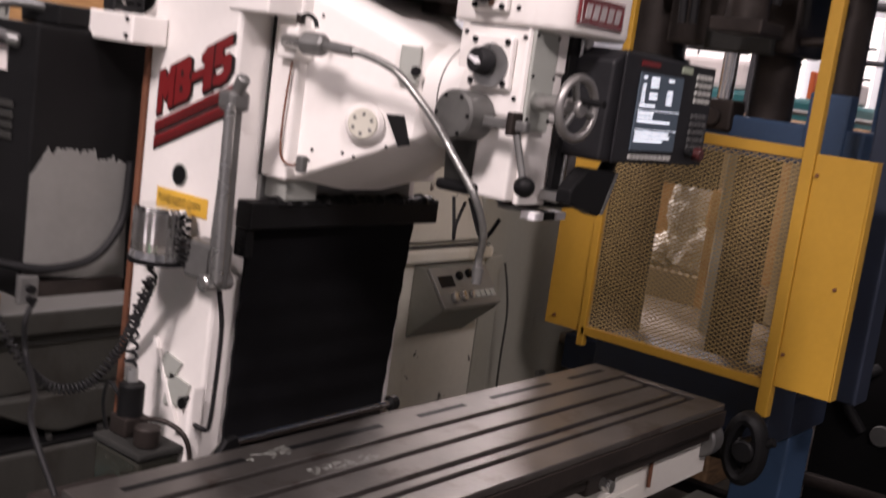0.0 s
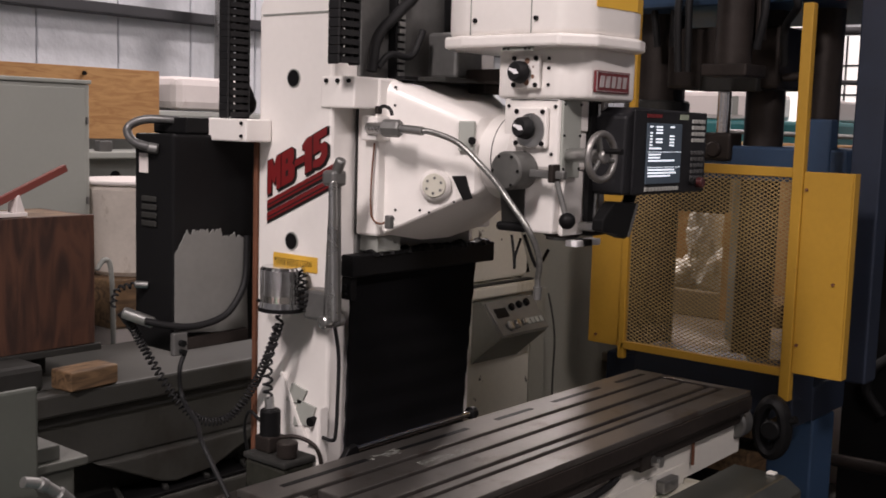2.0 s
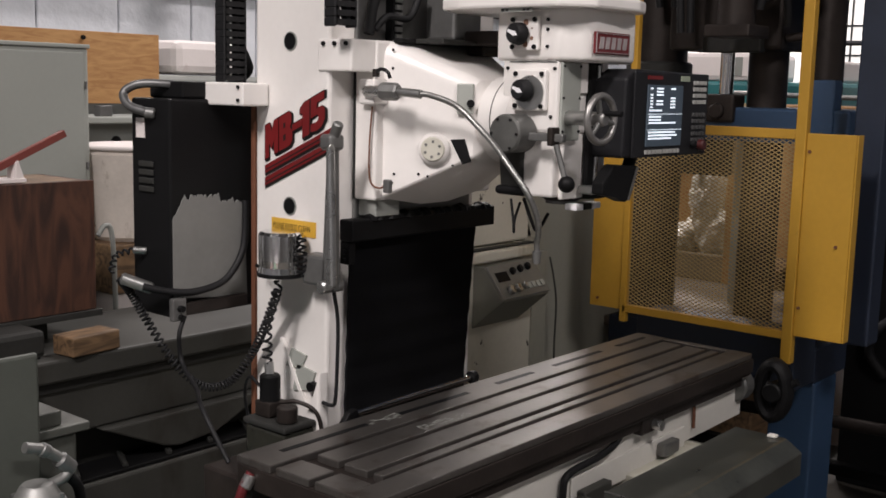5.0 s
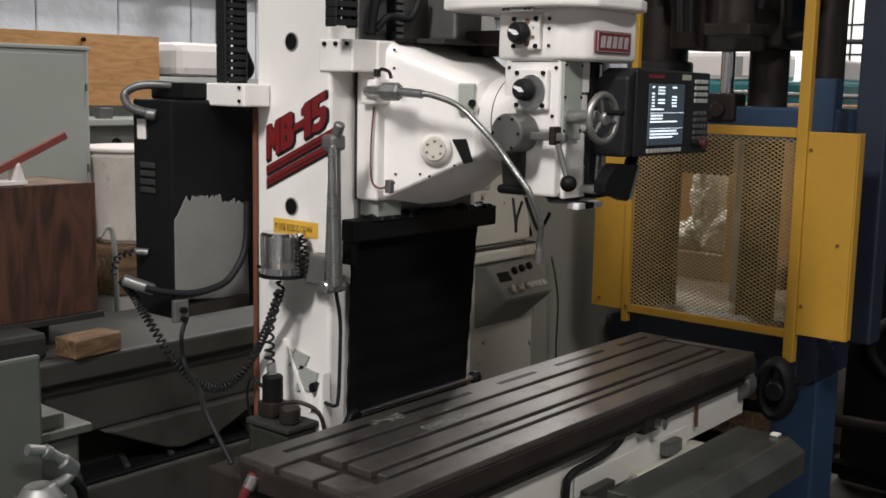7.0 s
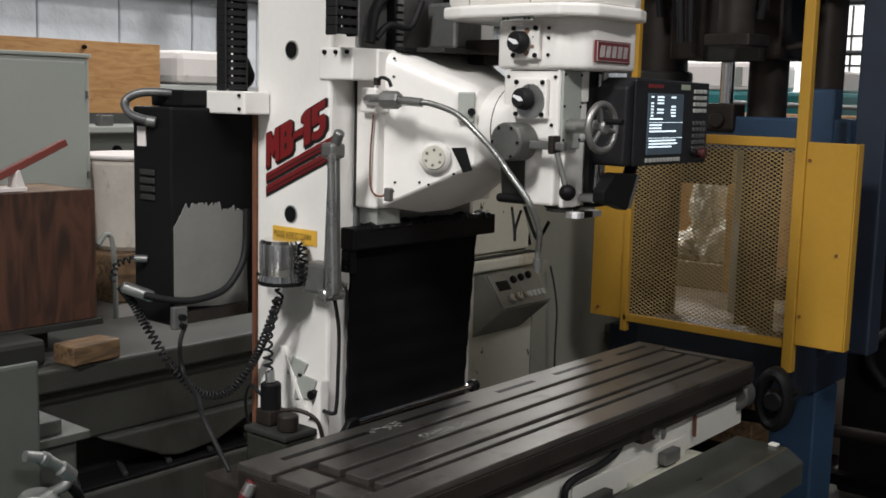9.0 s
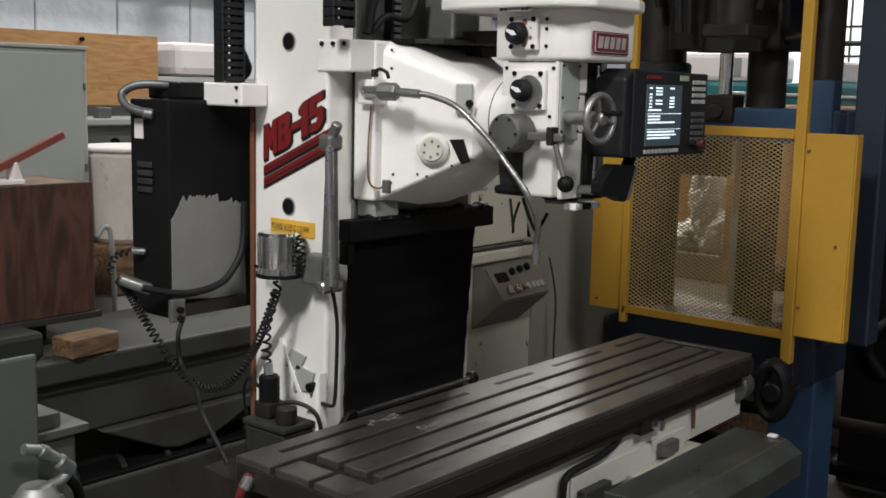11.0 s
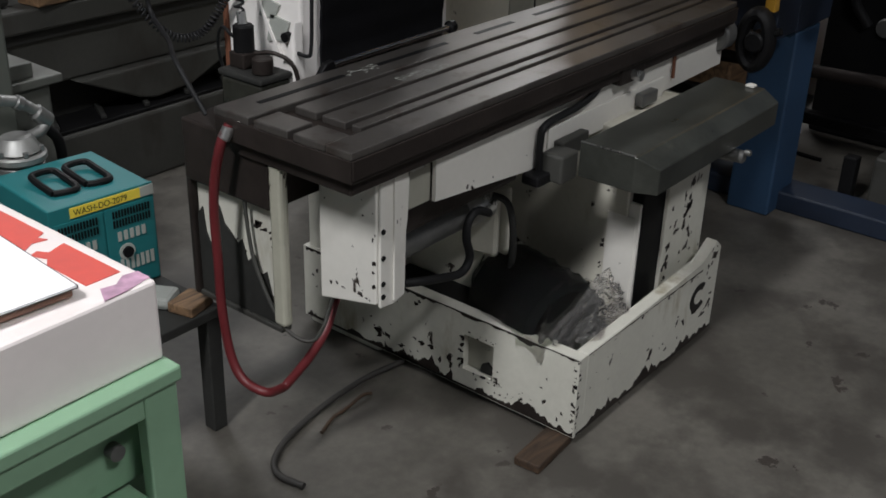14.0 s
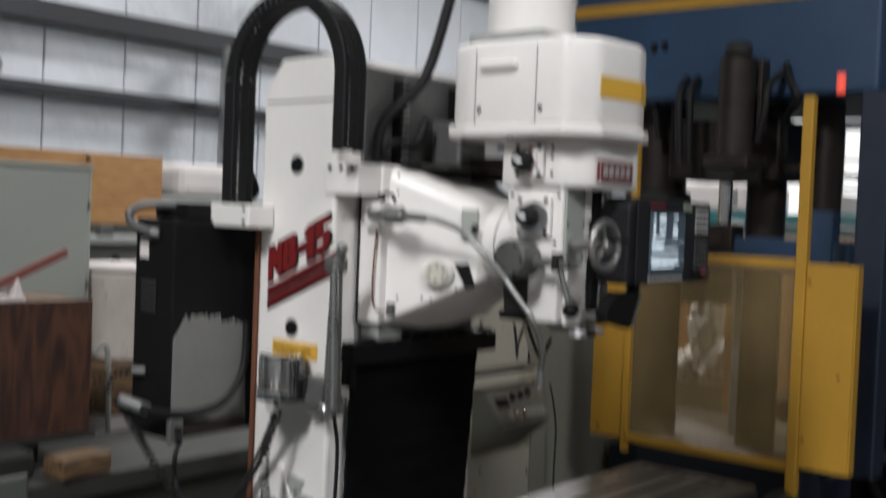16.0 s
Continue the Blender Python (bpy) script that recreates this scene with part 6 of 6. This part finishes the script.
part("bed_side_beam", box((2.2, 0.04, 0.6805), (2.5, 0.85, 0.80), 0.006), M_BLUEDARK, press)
part("press_bed", box((2.3, 0.02, 1.48), (2.75, 0.95, 1.60), 0.01), M_BLUE, press, "blue press bed plate")
part("bed_block", box((2.29, 0.075, 1.481), (2.36, 0.20, 1.70), 0.008), M_BLUE, press)
for y, r in ((0.81, 0.105), (0.37, 0.07), (0.157, 0.056)):
    part("guide_column", rod((2.42, y, 0.8), (2.42, y, 2.1), r, seg=28), M_IRON_DARK, press, "dark round guide column", True)
part("column_collar", rod((2.42, 0.81, 1.70), (2.42, 0.81, 1.76), 0.125, seg=28, r_edge=0.008), M_DARKGREY, press, smooth=True)
part("crown", box((2.15, -0.10, 2.08), (3.0, 1.05, 3.0), 0.015), M_BLUE, press, "blue press crown")
part("crown_trim", box((2.145, -0.1, 2.40), (2.1495, 1.05, 2.44)), M_YELLOW, press)
part("ram_block", box((2.28, 0.27, 1.80), (2.52, 0.70, 2.02), 0.012), M_IRON_DARK, press, "dark press ram block")
part("ram_cap", box((2.25, 0.33, 1.79), (2.30, 0.55, 1.86), 0.006), M_DARKGREY, press)
part("ram_cylinder", rod((2.05, 0.33, 1.86), (2.05, 0.33, 2.20), 0.06, seg=26, r_edge=0.01), M_IRON_DARK, press, smooth=True)
part("cylinder_flange", box((1.98, 0.25, 1.83), (2.14, 0.41, 1.87), 0.006), M_IRON_DARK, press)
part("cylinder_cap", rod((2.05, 0.33, 2.2), (2.05, 0.33, 2.25), 0.045, seg=22, r_edge=0.012), M_DARKGREY, press, smooth=True)
part("cylinder_bracket", box((2.09, 0.26, 1.95), (2.149, 0.40, 2.2), 0.006), M_IRON_DARK, press)
part("ram_rod", rod((2.33, 0.485, 1.64), (2.33, 0.485, 1.80), 0.025, seg=22), M_CHROME, press, "bright steel ram rod", True)
part("rod_clevis", box((2.28, 0.43, 1.545), (2.38, 0.545, 1.645), 0.01), M_IRON_DARK, press)
part("clevis_pin", rod((2.28, 0.49, 1.585), (2.26, 0.49, 1.585), 0.028, seg=18, r_edge=0.005), M_IRON_DARK, press, smooth=True)
part("side_valve", rod((2.32, 0.27, 1.84), (2.32, 0.17, 1.85), 0.015, seg=16, r_edge=0.006), M_IRON_DARK, press, smooth=True)
for pts in ([(2.24, 0.72, 1.95), (2.22, 0.73, 2.1), (2.2, 0.72, 2.2), (2.14, 0.7, 2.28)], [(2.24, 0.66, 1.95), (2.22, 0.65, 2.1), (2.2, 0.66, 2.22), (2.14, 0.66, 2.28)],
            [(2.08, 0.545, 1.85), (2.07, 0.55, 2.0), (2.08, 0.555, 2.1), (2.14, 0.56, 2.15)], [(2.08, 0.51, 1.85), (2.07, 0.51, 2.0), (2.08, 0.515, 2.1), (2.14, 0.52, 2.15)], [(2.05, 0.25, 1.92), (2.04, 0.225, 2.02), (2.05, 0.22, 2.1), (2.13, 0.2, 2.16)], [(2.26, 0.24, 1.88), (2.2, 0.22, 2.0), (2.1, 0.14, 2.06), (2.1, 0.17, 2.12), (2.14, 0.2, 2.18)]):
    part("hydraulic_hose", tube(pts, 0.013), M_RUBBER, press, "", True)
# blue post, darkened in its colour beside the guard
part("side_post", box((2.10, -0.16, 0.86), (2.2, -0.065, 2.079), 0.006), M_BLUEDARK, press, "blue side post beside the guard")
part("right_upright", box((3.25, -0.7, 1.345), (3.7, 0.32, 4.2), 0.01), M_BLUE, press, "tall blue upright beam")
part("beacon", rod((1.99, -0.04, 2.06), (1.99, -0.04, 2.12), 0.014, seg=14), glow("red_beacon", (0.9, 0.1, 0.06), 0.6), press, "small red beacon", True)
part("chamber_bed", box((2.25, 0.30, 0.74), (3.3, 1.6, 0.78), 0.006), material("worn_bed_plate", (0.16, 0.13, 0.095), 0.55, 0.3, 0.3, 6), press, "worn steel bed plate inside the guard")
M_CHAMBER = material("dusty_brown_sheet", (0.3, 0.235, 0.15), 0.6, var=0.3, scale=5)
for y0_, y1_, z0_, z1_ in ((1.24, 1.75, 0.781, 1.5), (0.72, 0.90, 0.781, 1.5), (-0.2, 0.61, 0.781, 1.5)):
    part("chamber_wall", box((3.3, y0_, z0_), (3.34, y1_, z1_), 0.004), M_CHAMBER, press, "dark chamber wall")
part("chamber_sill", box((3.3, 0.9005, 0.781), (3.34, 1.2395, 0.90), 0.004), M_CHAMBER, press)
part("chamber_header", box((3.3, 0.9005, 1.27), (3.34, 1.2395, 1.5), 0.004), M_DARKGREY, press)
part("chamber_pillar", box((2.85, 0.55, 0.781), (3.0, 0.68, 1.5), 0.01), M_GREY, press)
part("opening_frame", box((3.27, 0.86, 0.781), (3.299, 0.905, 1.28), 0.003), M_PLY, press)
wp = thing("wrapped_part", (3.6, 1.1, 0.0), "workpiece wrapped in crumpled clear plastic behind the press opening", "wrapped part")
M_WRAP = material("foggy_wrap", (0.82, 0.76, 0.66), 0.2, var=0.4, scale=9, bump=0.8, fine=22)
for k, (cx, cy, cz, sx, sy, sz) in enumerate(((3.5, 1.0, 0.97, 0.12, 0.13, 0.12), (3.52, 1.12, 1.14, 0.1, 0.07, 0.17), (3.55, 1.24, 0.93, 0.12, 0.1, 0.08), (3.58, 0.95, 1.2, 0.08, 0.05, 0.12))):
    bm = bmesh.new()
    bmesh.ops.create_icosphere(bm, subdivisions=4, radius=1.0)
    for v in bm.verts:
        q = v.co + Vector((k * 3, 0, 0))
        v.co = Vector((v.co.x * sx, v.co.y * sy, v.co.z * sz)) * (1 + 0.4 * noise.noise(q * 1.8) + 0.35 * abs(noise.noise(q * 4)))
    bmesh.ops.translate(bm, verts=bm.verts, vec=(cx, cy, cz))
    part("wrap_fold", bm, M_WRAP, wp)
part("back_board", box((3.95, 0.5, 0.0), (4.0, 1.9, 1.6), 0.01), M_PLY, wp)
part("support_table", box((3.36, 0.75, 0.0), (3.94, 1.6, 0.83), 0.01), M_TIMBER, wp)
part("white_sheet", box((3.7, 0.42, 0.0), (3.74, 0.74, 0.98), 0.004), M_CARD, wp)
dk = thing("dark_power_unit", (3.4, -0.2, 0.0), "black power unit with pipes beside the press", "power unit")
part("unit_body", box((3.22, -0.75, 0.0), (3.72, 0.30, 1.344), 0.015), M_BLACK, dk)
part("unit_pipe", tube([(3.2, 0.1, 0.75), (3.15, 0.15, 0.7), (3.17, 0.18, 0.6), (3.2, 0.12, 0.5)], 0.02), M_RUBBER, dk, "", True)
part("unit_gauge", rod((3.22, 0.05, 0.5), (3.2, 0.05, 0.5), 0.04, seg=20, r_edge=0.004), M_GREYMET, dk, smooth=True)

# ---- far background beyond the press ----
far = thing("distant_teal_machine", (7.0, 3.3, 0.0), "teal and white machine tool in the far bay", "machine")
part("teal_body", box((6.45, 1.6, 0.0), (7.6, 4.6, 1.74), 0.03), M_TEAL, far)
part("white_hood", box((6.47, 2.28, 1.7405), (7.3, 2.86, 1.96), 0.04), M_CARD, far)
part("pipe_rail", rod((6.5, 2.88, 1.74), (6.5, 2.88, 2.3), 0.025, seg=12), M_TEAL, far, smooth=True)
part("side_hood", box((6.47, 1.66, 1.7405), (7.2, 1.78, 1.9), 0.02), M_CARD, far)
part("orange_box", box((6.48, 1.80, 1.7405), (6.6, 1.84, 1.93), 0.01), material("orange_paint", (0.6, 0.12, 0.03), 0.5), far)
part("window", box((6.464, 2.36, 1.78), (6.469, 2.46, 1.92)), M_GREY, far)
far2 = thing("distant_white_machine", (8.0, 1.8, 0.0), "white machine tool with grey trim in the far bay", "machine")
part("white_body", box((7.6, 1.3, 0.0), (9.0, 2.3, 1.7), 0.04), M_CARD, far2)
part("grey_trim", box((7.59, 1.3, 1.0), (7.599, 2.3, 1.1)), M_GREY, far2)
# glowing panels stand in for the bright windows and lit wall of the far bay
for y, z, w_, h_ in ((6.4, 2.1, 0.75, 0.55), (5.2, 2.3, 0.35, 1.0), (4.25, 2.2, 0.35, 0.8), (1.0, 2.6, 1.2, 0.5)):
    lit = single("far_glow_panel", box((13.9, y - w_, z - h_), (13.99, y + w_, z + h_)), M_BRIGHT, "glowing panel standing for bright windows and lit wall at the far end", "window", "lit panels", "structure")
    for k in (-0.5, 0.0, 0.5):
        part("panel_bar", box((13.86, y - w_, z + k * h_ - 0.015), (13.899, y + w_, z + k * h_ + 0.015)), M_BEAM, lit)
    part("panel_bar", box((13.84, y - 0.012, z - h_), (13.859, y + 0.012, z + h_)), M_BEAM, lit)
rack = thing("pipe_rack", (6.0, 0.75, 0.0), "dark steel pipe rack standing in the far bay", "rack")
for y in (0.62, 1.0, 2.05):
    part("upright", box((6.0, y - 0.02, 0.0), (6.05, y + 0.02, 3.2), 0.003), M_BEAM, rack)
for z in (1.62, 1.98, 2.32, 2.6):
    part("pipe", rod((6.02, 0.2, z), (6.02, 2.2, z + 0.03), 0.018 + 0.01 * (z > 2.2), seg=12), M_BEAM if z > 1.9 else M_GREYMET, rack, smooth=True)
for k in range(3):
    part("stored_bin", box((5.85, 0.55 + k * 0.2, 1.64), (6.0, 0.7 + k * 0.2, 1.72 + 0.04 * (k % 2)), 0.01), (M_CARD, M_TEAL, M_LTGREY)[k], rack)

# ---- floor clutter ----
fh = thing("floor_hose", (0.3, 0.38, 0.0), "grey hose lying in a bow on the floor", "hose")
part("hose_line", tube([(0.60, 0.38, 0.012), (0.45, 0.40, 0.012), (0.28, 0.39, 0.012), (0.14, 0.36, 0.012), (0.06, 0.32, 0.012), (0.03, 0.27, 0.012), (0.04, 0.2, 0.012)], 0.008), material("floor_grey_hose", (0.036, 0.034, 0.031), 0.6), fh, "", True)
rag = thing("floor_scrap", (0.33, 0.34, 0.0), "twisted brown scrap of cord on the floor", "scrap")
part("cord", tube([(0.22, 0.32, 0.006), (0.28, 0.34, 0.01), (0.33, 0.345, 0.007), (0.40, 0.35, 0.012), (0.43, 0.345, 0.006)], 0.005), M_OLDWOOD, rag, "", True)
bench = thing("low_steel_frame", (3.1, 0.0, 0.0), "dark steel frame with a grey box behind the press leg", "frame")
part("frame_beam", box((3.0, -0.9, 0.10), (3.06, 1.4, 0.15), 0.006), M_BLACK, bench)
part("frame_pipe", rod((2.75, -0.3, 0.42), (2.75, 1.3, 0.36), 0.025), M_IRON_DARK, bench, smooth=True)
part("floor_wire", tube([(2.9, 1.2, 0.01), (2.85, 0.8, 0.01), (2.9, 0.4, 0.01), (2.88, 0.1, 0.01)], 0.008), M_BLACK, bench, "", True)
part("tall_post", box((2.95, -0.38, 0.1505), (3.06, -0.26, 1.34), 0.008), M_BLACK, bench, "tall black post")
part("frame_post", box((2.48, -0.16, 0.0), (2.53, -0.11, 0.2), 0.004), M_BLACK, bench)
part("grey_box", box((2.55, -0.6, 0.0), (2.9, -0.2, 0.2), 0.01), M_GRIMY, bench)
